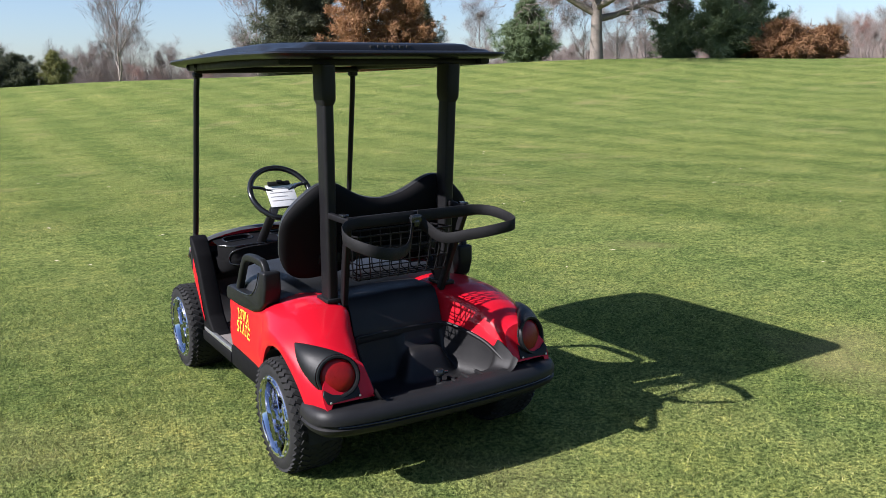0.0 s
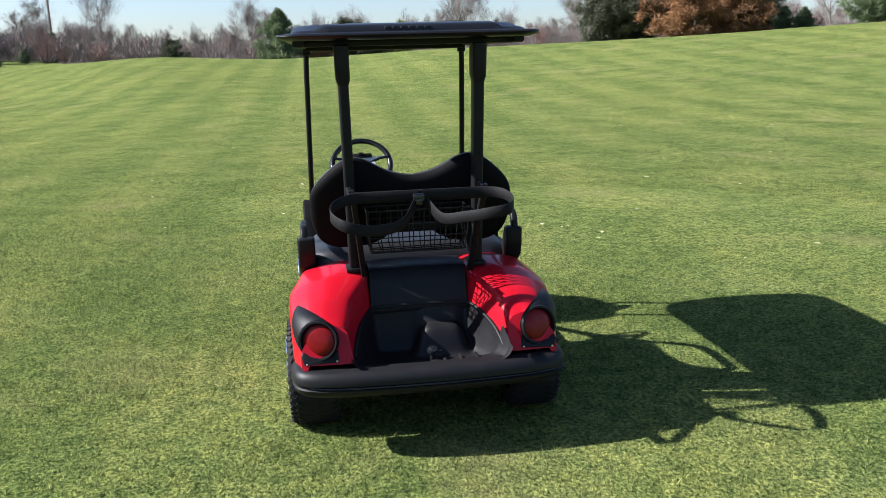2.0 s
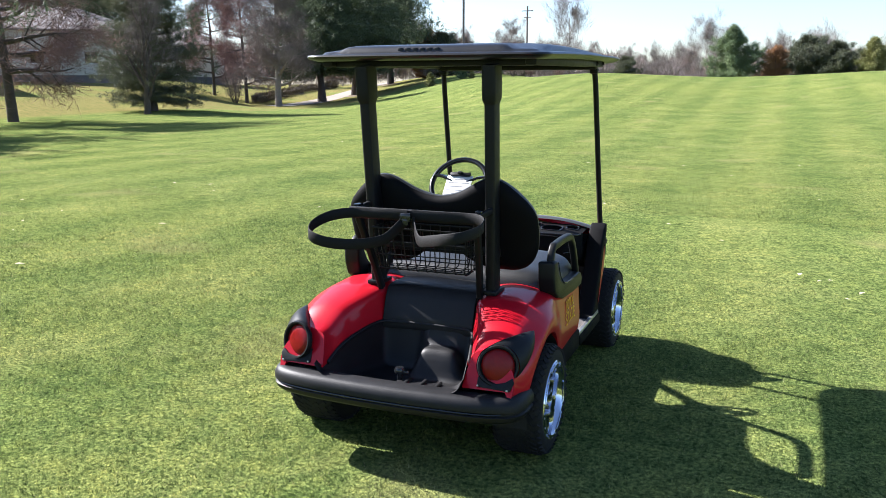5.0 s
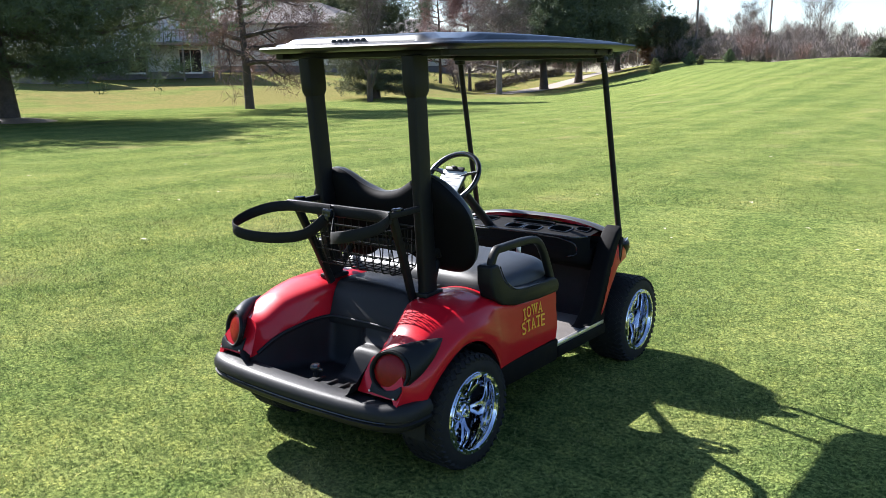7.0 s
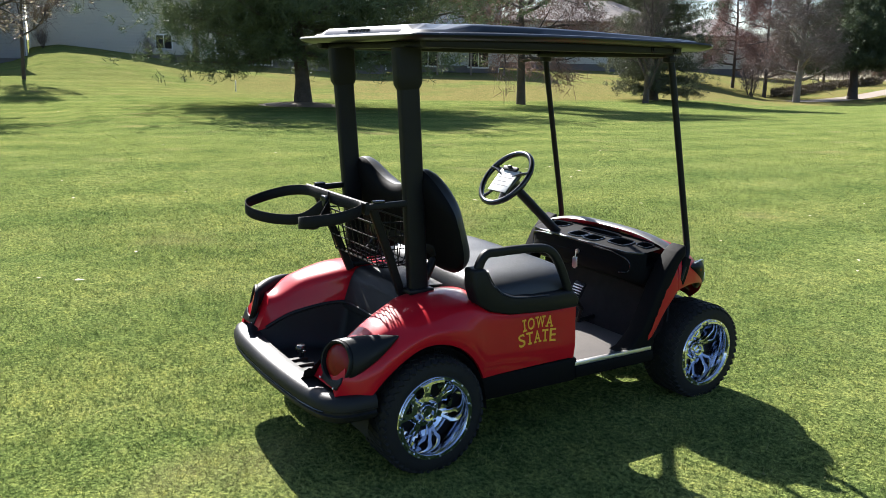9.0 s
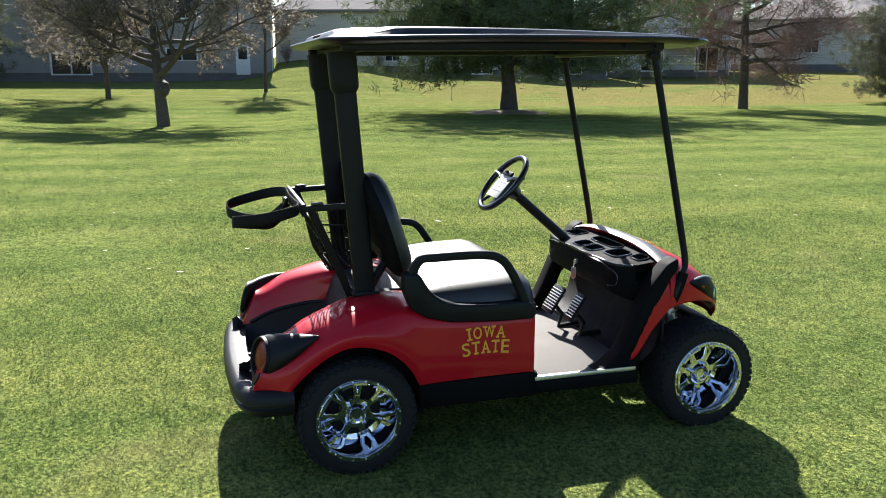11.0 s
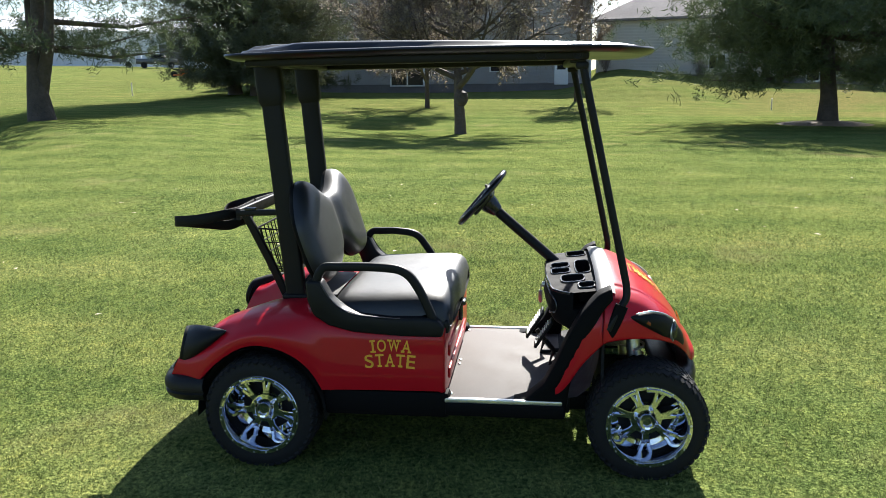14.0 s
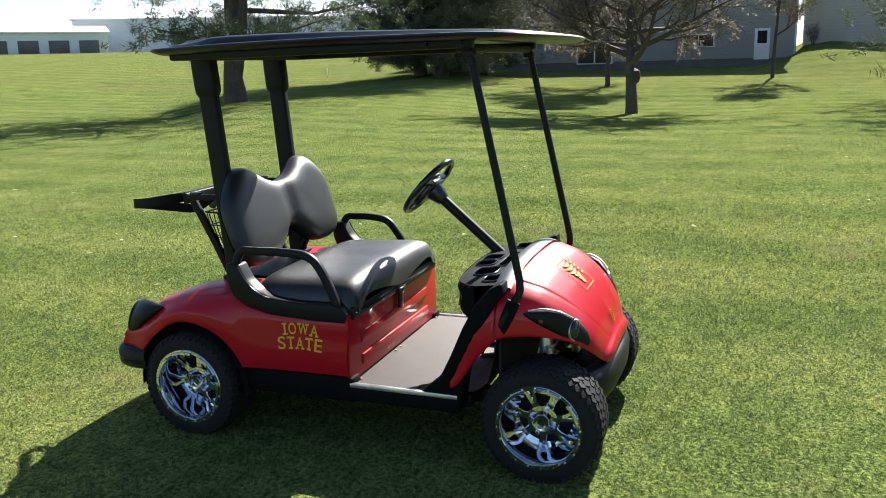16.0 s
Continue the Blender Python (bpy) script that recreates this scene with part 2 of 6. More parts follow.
    worn = ramp(noise_tex(0.22, 7), [(0.36, (0.25, 0.25, 0.25)), (0.50, (1, 1, 1))])
    thatch = n.new("ShaderNodeMath")
    thatch.operation = "MULTIPLY"
    l.new(bank.outputs[0], thatch.inputs[0])
    l.new(worn, thatch.inputs[1])
    col = blend(thatch.outputs[0], col, rough_turf)
    # turf is toned darker than blades to stand in for blade self-shade
    tone = n.new("ShaderNodeRGB")
    tone.outputs[0].default_value = (0.92, 0.87, 0.82, 1) if blades else (0.80, 0.79, 0.74, 1)
    col = blend(1.0, col, tone.outputs[0], "MULTIPLY")
    if blades:
        # every blade has its own shade, a few are straw
        own = ramp(geo.outputs["Random Per Island"], [(0.0, (0.34, 0.39, 0.35)), (0.5, (0.95, 0.98, 0.95)), (0.9, (1.48, 1.46, 1.36)), (1.0, (1.75, 1.68, 1.58))])
        col = blend(1.0, col, own, "MULTIPLY")
        old = ramp(geo.outputs["Random Per Island"], [(0.965, (0, 0, 0)), (0.972, (0.45, 0.45, 0.45))])
        hay = n.new("ShaderNodeRGB")
        hay.outputs[0].default_value = (0.46, 0.40, 0.24, 1)
        col = blend(old, col, hay.outputs[0])
    l.new(col, p.inputs["Base Color"])
    p.inputs["Roughness"].default_value = 0.7 if blades else 0.85
    p.inputs["Specular IOR Level"].default_value = 0.08 if blades else 0.0
    t = n.new("ShaderNodeBsdfTranslucent")
    l.new(col, t.inputs["Color"])
    mix = n.new("ShaderNodeMixShader")
    mix.inputs["Fac"].default_value = 0.4 if blades else 0.0
    l.new(p.outputs[0], mix.inputs[1])
    l.new(t.outputs[0], mix.inputs[2])
    l.new(mix.outputs[0], n["Material Output"].inputs["Surface"])
    if not blades:
        b = n.new("ShaderNodeBump")
        b.inputs["Strength"].default_value, b.inputs["Distance"].default_value = 0.8, 0.03
        l.new(noise_tex(70, 4), b.inputs["Height"])
        l.new(b.outputs["Normal"], p.inputs["Normal"])
    return m


M["turf"] = grass_material("turf", False)
M["blades"] = grass_material("grass_blades", True)


# ---- mesh helpers ----
def finish(me, material_, angle=40):
    me.materials.append(material_)
    me.polygons.foreach_set("use_smooth", np.ones(len(me.polygons), dtype=bool))
    me.set_sharp_from_angle(angle=radians(angle))
    me.update()
    return me


def part(name, bm, material_, parent, label="", angle=40):
    """One mesh object under a thing or a part."""
    me = bpy.data.meshes.new(name)
    bmesh.ops.recalc_face_normals(bm, faces=bm.faces)
    bm.to_mesh(me)
    bm.free()
    finish(me, material_, angle)
    ob = new(name, me)
    ob.parent = parent
    if label:
        tagged(ob, label)
    return ob


def thing(name, label, category, group="", kind="", at=(0, 0, 0), turn=0):
    ob = new(name)
    ob.empty_display_size = 0.2
    ob.matrix_basis = pose(*at, 0, 0, turn)
    return tagged(ob, label, category, group, kind)


def fast_mesh(name, verts, tris, material_):
    """A mesh of triangles from arrays."""
    me = bpy.data.meshes.new(name)
    verts = np.asarray(verts, dtype=np.float32)
    tris = np.asarray(tris, dtype=np.int32)
    me.vertices.add(len(verts))
    me.vertices.foreach_set("co", verts.ravel())
    me.loops.add(tris.size)
    me.loops.foreach_set("vertex_index", tris.ravel())
    me.polygons.add(len(tris))
    me.polygons.foreach_set("loop_start", np.arange(0, tris.size, 3, dtype=np.int32))
    me.update(calc_edges=True)
    me.materials.append(material_)
    return me


def box(bm, c, s, bevel=0.0, m=None, seg=2):
    t = bmesh.new()
    bmesh.ops.create_cube(t, size=1.0)
    bmesh.ops.scale(t, vec=s, verts=t.verts)
    if bevel:
        bmesh.ops.bevel(t, geom=t.edges[:] + t.verts[:], offset=bevel, segments=seg, affect="EDGES", profile=0.5)
    mm = (m or Matrix.Identity(4)) @ Matrix.Translation(c)
    bmesh.ops.transform(t, matrix=mm, verts=t.verts)
    merge(bm, t)
    return bm


def merge(bm, t):
    me = bpy.data.meshes.new("tmp")
    t.to_mesh(me)
    t.free()
    bm.from_mesh(me)
    bpy.data.meshes.remove(me)


def grid(bm, rows, ring=False, wrap=False, caps=False):
    """Quads over rows of points. ring: each row closes; wrap: last row meets first; caps: close both ends."""
    vs = [[bm.verts.new(p) for p in r] for r in rows]
    n = len(vs[0])
    pairs = list(zip(vs, vs[1:])) + ([(vs[-1], vs[0])] if wrap else [])
    for a, b in pairs:
        for i in range(n if ring else n - 1):
            j = (i + 1) % n
            try:
                bm.faces.new((a[i], a[j], b[j], b[i]))
            except ValueError:
                pass
    if caps and ring:
        bm.faces.new(list(reversed(vs[0])))
        bm.faces.new(vs[-1])
    return bm


def smooth_path(pts, k=6, closed=False):
    """Catmull-Rom through the points."""
    p = [Vector(q) for q in pts]
    out = []
    n = len(p)
    for i in range(n if closed else n - 1):
        a = p[(i - 1) % n] if closed or i > 0 else p[0]
        b, c = p[i], p[(i + 1) % n]
        d = p[(i + 2) % n] if closed or i + 2 < n else p[-1]
        for j in range(k):
            t = j / k
            out.append(0.5 * ((2 * b) + (c - a) * t + (2 * a - 5 * b + 4 * c - d) * t * t + (3 * b - a - 3 * c + d) * t ** 3))
    if not closed:
        out.append(p[-1])
    return out


def sweep(bm, pts, section, closed=False, up=(0, 0, 1), scales=None):
    """A section [(a, b), ...] carried along points; a goes sideways, b along up."""
    p = [Vector(q) for q in pts]
    n = len(p)
    rows = []
    for i in range(n):
        d = (p[(i + 1) % n] - p[i - 1]) if closed else (p[min(i + 1, n - 1)] - p[max(i - 1, 0)])
        d.normalize()
        u = Vector(up)
        side = d.cross(u)
        if side.length < 1e-4:
            side = d.cross(Vector((1, 0, 0)))
        side.normalize()
        u = side.cross(d).normalized()
        s = scales[i] if scales else 1.0
        rows.append([p[i] + side * a * s + u * b * s for a, b in section])
    return grid(bm, rows, ring=True, wrap=closed, caps=not closed)


def circle(r, n=10, ry=None):
    return [(r * math.cos(2 * math.pi * i / n), (ry or r) * math.sin(2 * math.pi * i / n)) for i in range(n)]


def rounded(w, h, r, k=3):
    """A rounded rectangle section of width w and height h."""
    out = []
    for cx, cy, a0 in ((w / 2 - r, h / 2 - r, 0), (-w / 2 + r, h / 2 - r, 90), (-w / 2 + r, -h / 2 + r, 180), (w / 2 - r, -h / 2 + r, 270)):
        for i in range(k + 1):
            a = radians(a0 + 90 * i / k)
            out.append((cx + r * math.cos(a), cy + r * math.sin(a)))
    return out


def tube(bm, pts, r, n=10, closed=False):
    return sweep(bm, pts, circle(r, n), closed)


def lathe(bm, profile, n=48, m=None):
    """Spin (radius, height) about z."""
    m = m or Matrix.Identity(4)
    rows = [[m @ Vector((r * math.cos(2 * math.pi * i / n), r * math.sin(2 * math.pi * i / n), h)) for i in range(n)] for r, h in profile]
    return grid(bm, rows, ring=True, caps=True)


def extrude(bm, outline, depth, m, bevel=0.0, seg=2):
    """A flat outline in x, y, pushed along z."""
    t = bmesh.new()
    f = t.faces.new([t.verts.new((x, y, 0)) for x, y in outline])
    r = bmesh.ops.extrude_face_region(t, geom=[f])
    bmesh.ops.translate(t, vec=(0, 0, depth), verts=[v for v in r["geom"] if isinstance(v, bmesh.types.BMVert)])
    if bevel:
        bmesh.ops.recalc_face_normals(t, faces=t.faces)
        bmesh.ops.bevel(t, geom=t.edges[:], offset=bevel, segments=seg, affect="EDGES", profile=0.5)
    bmesh.ops.transform(t, matrix=m, verts=t.verts)
    merge(bm, t)
    return bm


def interp(x, xs, ys):
    """Smooth interpolation through knots."""
    if x <= xs[0]:
        return ys[0]
    if x >= xs[-1]:
        return ys[-1]
    i = max(k for k in range(len(xs) - 1) if xs[k] <= x)
    sl = [(ys[k + 1] - ys[k]) / (xs[k + 1] - xs[k]) for k in range(len(xs) - 1)]

    def tang(k):
        if k == 0 or k == len(xs) - 1 or sl[k - 1] * sl[k] <= 0:
            return 0.0
        return 2 * sl[k - 1] * sl[k] / (sl[k - 1] + sl[k])
    h = xs[i + 1] - xs[i]
    t = (x - xs[i]) / h
    return ((2 * t ** 3 - 3 * t * t + 1) * ys[i] + (t ** 3 - 2 * t * t + t) * h * tang(i)
            + (3 * t * t - 2 * t ** 3) * ys[i + 1] + (t ** 3 - t * t) * h * tang(i + 1))


# ---- ground ----
REACH = [0, 14, 28, 45, 60, 80, 130, 320, 1500]
# heading (degrees left of north), height at 28, 45, 60, 80 and 130 m
FAIRWAY = [
    (-150, 0.3, 0.6, 0.8, 1.0, 1.0), (-78, 0.9, 2.4, 2.4, 2.2, 2.0), (-60, 1.0, 2.6, 2.6, 2.4, 2.0), (-43.7, 1.1, 2.95, 2.8, 2.3, 1.5),
    (-27.5, 1.0, 2.6, 2.5, 1.6, 0.3), (-10, 0.8, 2.2, 2.4, 1.2, -0.5), (2.5, 0.55, 1.5, 2.0, 1.0, -0.8), (11, 0.55, 1.6, 2.35, 2.2, 1.0),
    (20.5, 0.2, 0.75, 1.4, 2.1, 3.2), (23.5, 0.1, 0.35, 0.75, 1.35, 2.6), (27, 0.0, 0.0, 0.1, 0.25, 1.5), (31, -0.05, -0.15, -0.4, -0.5, 0.9),
]
BANK = [
    (35, -0.1, -0.2, -0.5, -0.5, 1.2), (40, -0.12, -0.2, -0.1, 0.5, 2.0), (46, -0.15, -0.25, 0.3, 1.7, 2.8), (54, -0.1, -0.2, 0.7, 1.8, 2.8), (63, -0.1, -0.1, 0.7, 1.6, 2.8),
    (69.5, -0.1, 0.0, 1.15, 1.7, 2.8), (76, -0.1, 0.15, 1.4, 1.9, 3.0), (80, -0.1, 0.3, 2.0, 2.7, 3.2), (84.5, -0.1, 0.35, 2.3, 3.4, 3.8),
    (88, -0.25, 0.45, 1.1, 1.7, 2.5), (98, -0.25, 0.55, 0.95, 1.5, 2.6), (105, -0.1, 0.6, 1.0, 1.6, 2.8),
    (110.5, 0.1, 0.95, 1.5, 2.0, 3.4), (116, 0.3, 0.7, 1.4, 2.4, 4.3), (125, 0.42, 0.6, 1.3, 2.5, 4.5), (131, 0.0, 0.3, 1.3, 2.6, 4.6), (170, 0.0, 0.3, 1.3, 2.6, 4.2), (210, 0.3, 0.6, 0.8, 1.0, 1.0),
]
TERRAIN = FAIRWAY + BANK
HEADS = [r[0] for r in TERRAIN]


def height(x, y):
    """Height of the ground."""
    r = math.hypot(x, y - 0.8)
    a = math.degrees(math.atan2(-x, y - 0.8))
    if a < -150:
        a += 360
    zs = [0.0, 0.1 * interp(a, HEADS, [row[1] for row in TERRAIN])] + [interp(a, HEADS, [row[k] for row in TERRAIN]) for k in range(1, 6)]
    zs += [zs[-1] * 0.5, 0.0]
    z = interp(r, REACH, zs)
    return z + 0.05 * min(1.0, max(0.0, (r - 6) / 14)) * (noise.noise(Vector((x * 0.09, y * 0.09, 0))) + 0.4 * noise.noise(Vector((x * 0.35, y * 0.35, 3))))


def spot(head, d, drop=0.0):
    """A place on the ground, d metres off in a heading from the cart."""
    x, y = -math.sin(radians(head)) * d, 0.8 + math.cos(radians(head)) * d
    return (x, y, height(x, y) - drop)


def build_ground():
    radii = [0.0]
    r = 0.6
    while r < 1500:
        radii.append(r)
        r *= 1.075 if r > 8 else 1.16
    n = 240
    verts = [(0, 0.8, 0)]
    for r in radii[1:]:
        for i in range(n):
            a = 2 * math.pi * i / n
            x, y = -math.sin(a) * r, 0.8 + math.cos(a) * r
            verts.append((x, y, height(x, y)))
    faces = [(0, 1 + i, 1 + (i + 1) % n) for i in range(n)]
    for k in range(len(radii) - 2):
        a, b = 1 + k * n, 1 + (k + 1) * n
        faces += [(a + i, b + i, b + (i + 1) % n, a + (i + 1) % n) for i in range(n)]
    me = bpy.data.meshes.new("ground")
    me.from_pydata(verts, [], faces)
    finish(me, M["turf"], 180)
    return tagged(new("ground", me), "mown green fairway turf with straw-coloured dry patches", "ground", kind="structure")


build_ground()

# ---- golf cart ----
cart = thing("golf_cart", "red two-seat golf cart with black canopy standing on mown grass", "golf cart")
SIDES = (-1, 1)


def mirrored(s):
    return Matrix.Diagonal((s, 1, 1, 1))


YB = [-0.40, -0.25, -0.10, 0.05, 0.20, 0.35, 0.50, 0.78]


def rear_profile(y):
    """Half section of the rear body at y, from the bag well over the fender to the sill."""
    zb = 0.335
    if abs(y + 0.005) < 0.285:
        zb = max(zb, 0.225 + 0.305 * math.sqrt(1 - ((y + 0.005) / 0.285) ** 2))
    if y < -0.26:
        zb = interp(y, [-0.40, -0.26], [0.375, 0.36])
    xo = interp(y, YB, [0.535, 0.572, 0.582, 0.582, 0.566, 0.545, 0.537, 0.53])
    zs = interp(y, YB, [0.50, 0.565, 0.605, 0.625, 0.63, 0.60, 0.585, 0.58])
    xs = interp(y, YB, [0.50, 0.525, 0.535, 0.535, 0.53, 0.522, 0.518, 0.516])
    xc = interp(y, YB, [0.425, 0.41, 0.385, 0.36, 0.345, 0.34, 0.34, 0.34])
    zc = interp(y, YB, [0.54, 0.61, 0.645, 0.668, 0.675, 0.655, 0.60, 0.59])
    xi = interp(y, YB, [0.335, 0.31, 0.265, 0.226, 0.216, 0.216, 0.216, 0.216])
    z0 = interp(y, YB, [0.39, 0.455, 0.49, 0.50, 0.50, 0.50, 0.50, 0.50])
    pts = [(xi - 0.012, z0), (xi, 0.5 * (z0 + zc)), (xi + 0.02, zc - 0.02), (xc, zc), (0.5 * (xc + xs) + 0.02, 0.55 * zc + 0.45 * zs + 0.006), (xs, zs)]
    pts += [(xo - 0.004, zb + 0.62 * (zs - zb)), (xo + 0.003, zb + 0.28 * (zs - zb)), (xo - 0.003, zb)]
    out = []
    w = max(0.0, min(1.0, -y / 0.36))
    for p in smooth_path([(x, 0, z) for x, z in pts], 5):
        out.append((p.x, y + w * 0.5 * (p.z - 0.385), p.z))
    for dx, dz in ((-0.02, -0.004), (-0.03, 0.02)):
        out.append((xo + dx, y, zb + dz))
    return out


for s in SIDES:
    bm = bmesh.new()
    rows = [[(s * x, y, z) for x, y, z in rear_profile(-0.40 + 1.175 * i / 94)] for i in range(95)]
    grid(bm, rows)
    bm.faces.new([bm.verts.new(p) for p in rows[0]])
    part("rear_fender", bm, M["red"], cart, "glossy red painted rear fender and side")
# seat box front with pressed panels
bm = bmesh.new()
box(bm, (0, 0.768, 0.455), (1.046, 0.03, 0.31), 0.012)
seat_front = part("seat_box_front", bm, M["red"], cart, "red panel below the seat")
for z in (0.375, 0.475):
    bm = bmesh.new()
    box(bm, (0.02, 0.786, z), (0.78, 0.016, 0.05), 0.008)
    part("pressed_rib", bm, M["red"], seat_front)

# dark tub behind the shell, and chassis
bm = bmesh.new()
box(bm, (0, 0.42, 0.44), (0.86, 0.66, 0.30), 0.02)
for s in SIDES:
    rows = []
    for i in range(17):
        a = math.pi * i / 16
        rows.append([(s * x, -0.005 - 0.28 * math.cos(a), 0.20 + 0.315 * math.sin(a)) for x in (0.33, 0.565)])
    grid(bm, rows)
    box(bm, (s * 0.345, 0, 0.37), (0.012, 0.46, 0.22), 0)
part("wheel_well_liner", bm, M["dark"], cart, "unlit black wheel-well liner")

bm = bmesh.new()
for s in SIDES:
    box(bm, (s * 0.26, 0.75, 0.215), (0.06, 2.05, 0.07), 0.008)
box(bm, (0, 0.55, 0.25), (0.86, 0.5, 0.09), 0.01)
box(bm, (0, 1.05, 0.255), (0.9, 0.5, 0.06), 0.01)
part("chassis", bm, M["powder"], cart, "black steel chassis rails")
bm = bmesh.new()
tube(bm, [(-0.42, 0, 0.225), (0.42, 0, 0.225)], 0.035, 12)
box(bm, (0.06, 0.0, 0.235), (0.2, 0.2, 0.17), 0.03)
part("rear_axle", bm, M["powder"], cart)
bm = bmesh.new()
tube(bm, [(-0.40, 1.61, 0.225), (0.40, 1.61, 0.225)], 0.02, 10)
for s in SIDES:
    tube(bm, [(s * 0.30, 1.60, 0.24), (s * 0.27, 1.57, 0.52)], 0.03, 12)
    tube(bm, smooth_path([(s * (0.27 + 0.035 * math.cos(k * 0.9)), 1.585 + 0.035 * math.sin(k * 0.9), 0.29 + 0.0065 * k) for k in range(34)], 1), 0.006, 6)
    box(bm, (s * 0.33, 1.55, 0.30), (0.05, 0.22, 0.03), 0.008)
part("front_suspension", bm, M["alu"], cart, "front axle with coil springs")

for s in SIDES:
    bm = bmesh.new()
    box(bm, (s * 0.492, 0.53, 0.275), (0.085, 0.54, 0.115), 0.02)
    box(bm, (s * 0.505, 1.03, 0.262), (0.075, 0.50, 0.062), 0.015)
    part("sill", bm, M["dash"], cart, "black plastic sill")

# bag well with its raised middle panel
bm = bmesh.new()
rows = []
for i in range(25):
    x = -0.222 + 0.444 * i / 24
    arch = 0.006 * (1 - (x / 0.222) ** 2)
    rows.append([(x, y, z + arch) for y, z in ((0.26, 0.664), (0.14, 0.668), (0.075, 0.666), (0.05, 0.654), (0.025, 0.61), (0.0, 0.535), (-0.015, 0.49), (-0.01, 0.475))])
grid(bm, rows)
part("bag_well_panel", bm, M["tub"], cart, "black textured panel above the bag well", 50)
bm = bmesh.new()
rows = []
for i in range(81):
    u = i / 80 * 2 - 1
    row = []
    for j in range(45):
        v = j / 44
        y = -0.445 + 0.455 * v
        half = interp(y, [-0.445, -0.25, -0.1, 0.01], [0.335, 0.305, 0.26, 0.222])
        x = u * half
        edge = interp(y, [-0.445, -0.25, -0.1, 0.01], [0.372, 0.46, 0.495, 0.505])
        wall = abs(u) ** 16
        back = max(0.0, (v - 0.9) / 0.1) ** 1.5
        front = max(0.0, 1 - v / 0.14)
        ledge = 0.062 / (1 + math.exp(-(x + 0.01) / 0.006)) / (1 + math.exp((y + 0.305) / 0.006))
        z = 0.298 + max(0.072 * min(1, front * 1.5), ledge) + (edge - 0.298) * wall * (1 - 0.3 * front) + (0.50 - 0.298) * back * (1 - wall)
        bump = 0.13 * math.exp(-((x - 0.09) / 0.115) ** 6) * math.exp(-((y + 0.03) / 0.095) ** 6)
        row.append((x, y, min(z + bump, max(edge, 0.50))))
    rows.append(row)
grid(bm, rows)
bag_well = part("bag_well", bm, M["tub"], cart, "scuffed black plastic bag well", 60)
for x in (0.06, 0.13, 0.20):
    bm = bmesh.new()
    box(bm, (x, -0.365, 0.362), (0.014, 0.10, 0.018), 0.005)
    part("well_rib", bm, M["tub"], bag_well)
bm = bmesh.new()
rim = smooth_path([(-0.318, -0.36, 0.40), (-0.30, -0.25, 0.455), (-0.262, -0.11, 0.492), (-0.222, -0.02, 0.505), (-0.16, -0.006, 0.508), (0.0, -0.004, 0.51), (0.16, -0.006, 0.508), (0.222, -0.02, 0.505), (0.262, -0.11, 0.492), (0.30, -0.25, 0.455), (0.318, -0.36, 0.40)], 6)
tube(bm, rim, 0.009, 8)
part("well_rim", bm, M["tub"], bag_well, "rolled rim of the bag well", 60)
bm = bmesh.new()
lathe(bm, [(0.0, 0.0), (0.012, 0.0), (0.012, 0.03), (0.022, 0.032), (0.024, 0.045), (0.018, 0.056), (0.0, 0.058)], 14, Matrix.Translation((0.012, -0.325, 0.355)))
box(bm, (0.03, -0.325, 0.392), (0.05, 0.014, 0.012), 0.004)
part("bag_strap_knob", bm, M["gloss"], cart)

# rear bumper
bm = bmesh.new()
path = smooth_path([(-0.538, -0.25, 0.325), (-0.536, -0.34, 0.325), (-0.505, -0.40, 0.325), (-0.39, -0.432, 0.325), (-0.2, -0.447, 0.325), (0, -0.452, 0.325),
                    (0.2, -0.447, 0.325), (0.39, -0.432, 0.325), (0.505, -0.40, 0.325), (0.536, -0.34, 0.325), (0.538, -0.25, 0.325)], 6)
sec = [(-0.05, -0.048), (0.02, -0.055), (0.038, -0.04), (0.044, -0.022), (0.036, -0.016), (0.036, -0.008), (0.046, -0.002), (0.046, 0.02), (0.034, 0.043), (0.015, 0.052), (-0.055, 0.05)]
sweep(bm, path, sec)
box(bm, (0, -0.36, 0.285), (0.8, 0.1, 0.05), 0.02)
rear_bumper = part("rear_bumper", bm, M["tub"], cart, "scuffed black wraparound rear bumper", 50)
bm = bmesh.new()
tube(bm, [(x, y - 0.041, z - 0.011) for x, y, z in path[12:-12]], 0.004, 6)
part("rub_strip", bm, M["gloss"], rear_bumper)

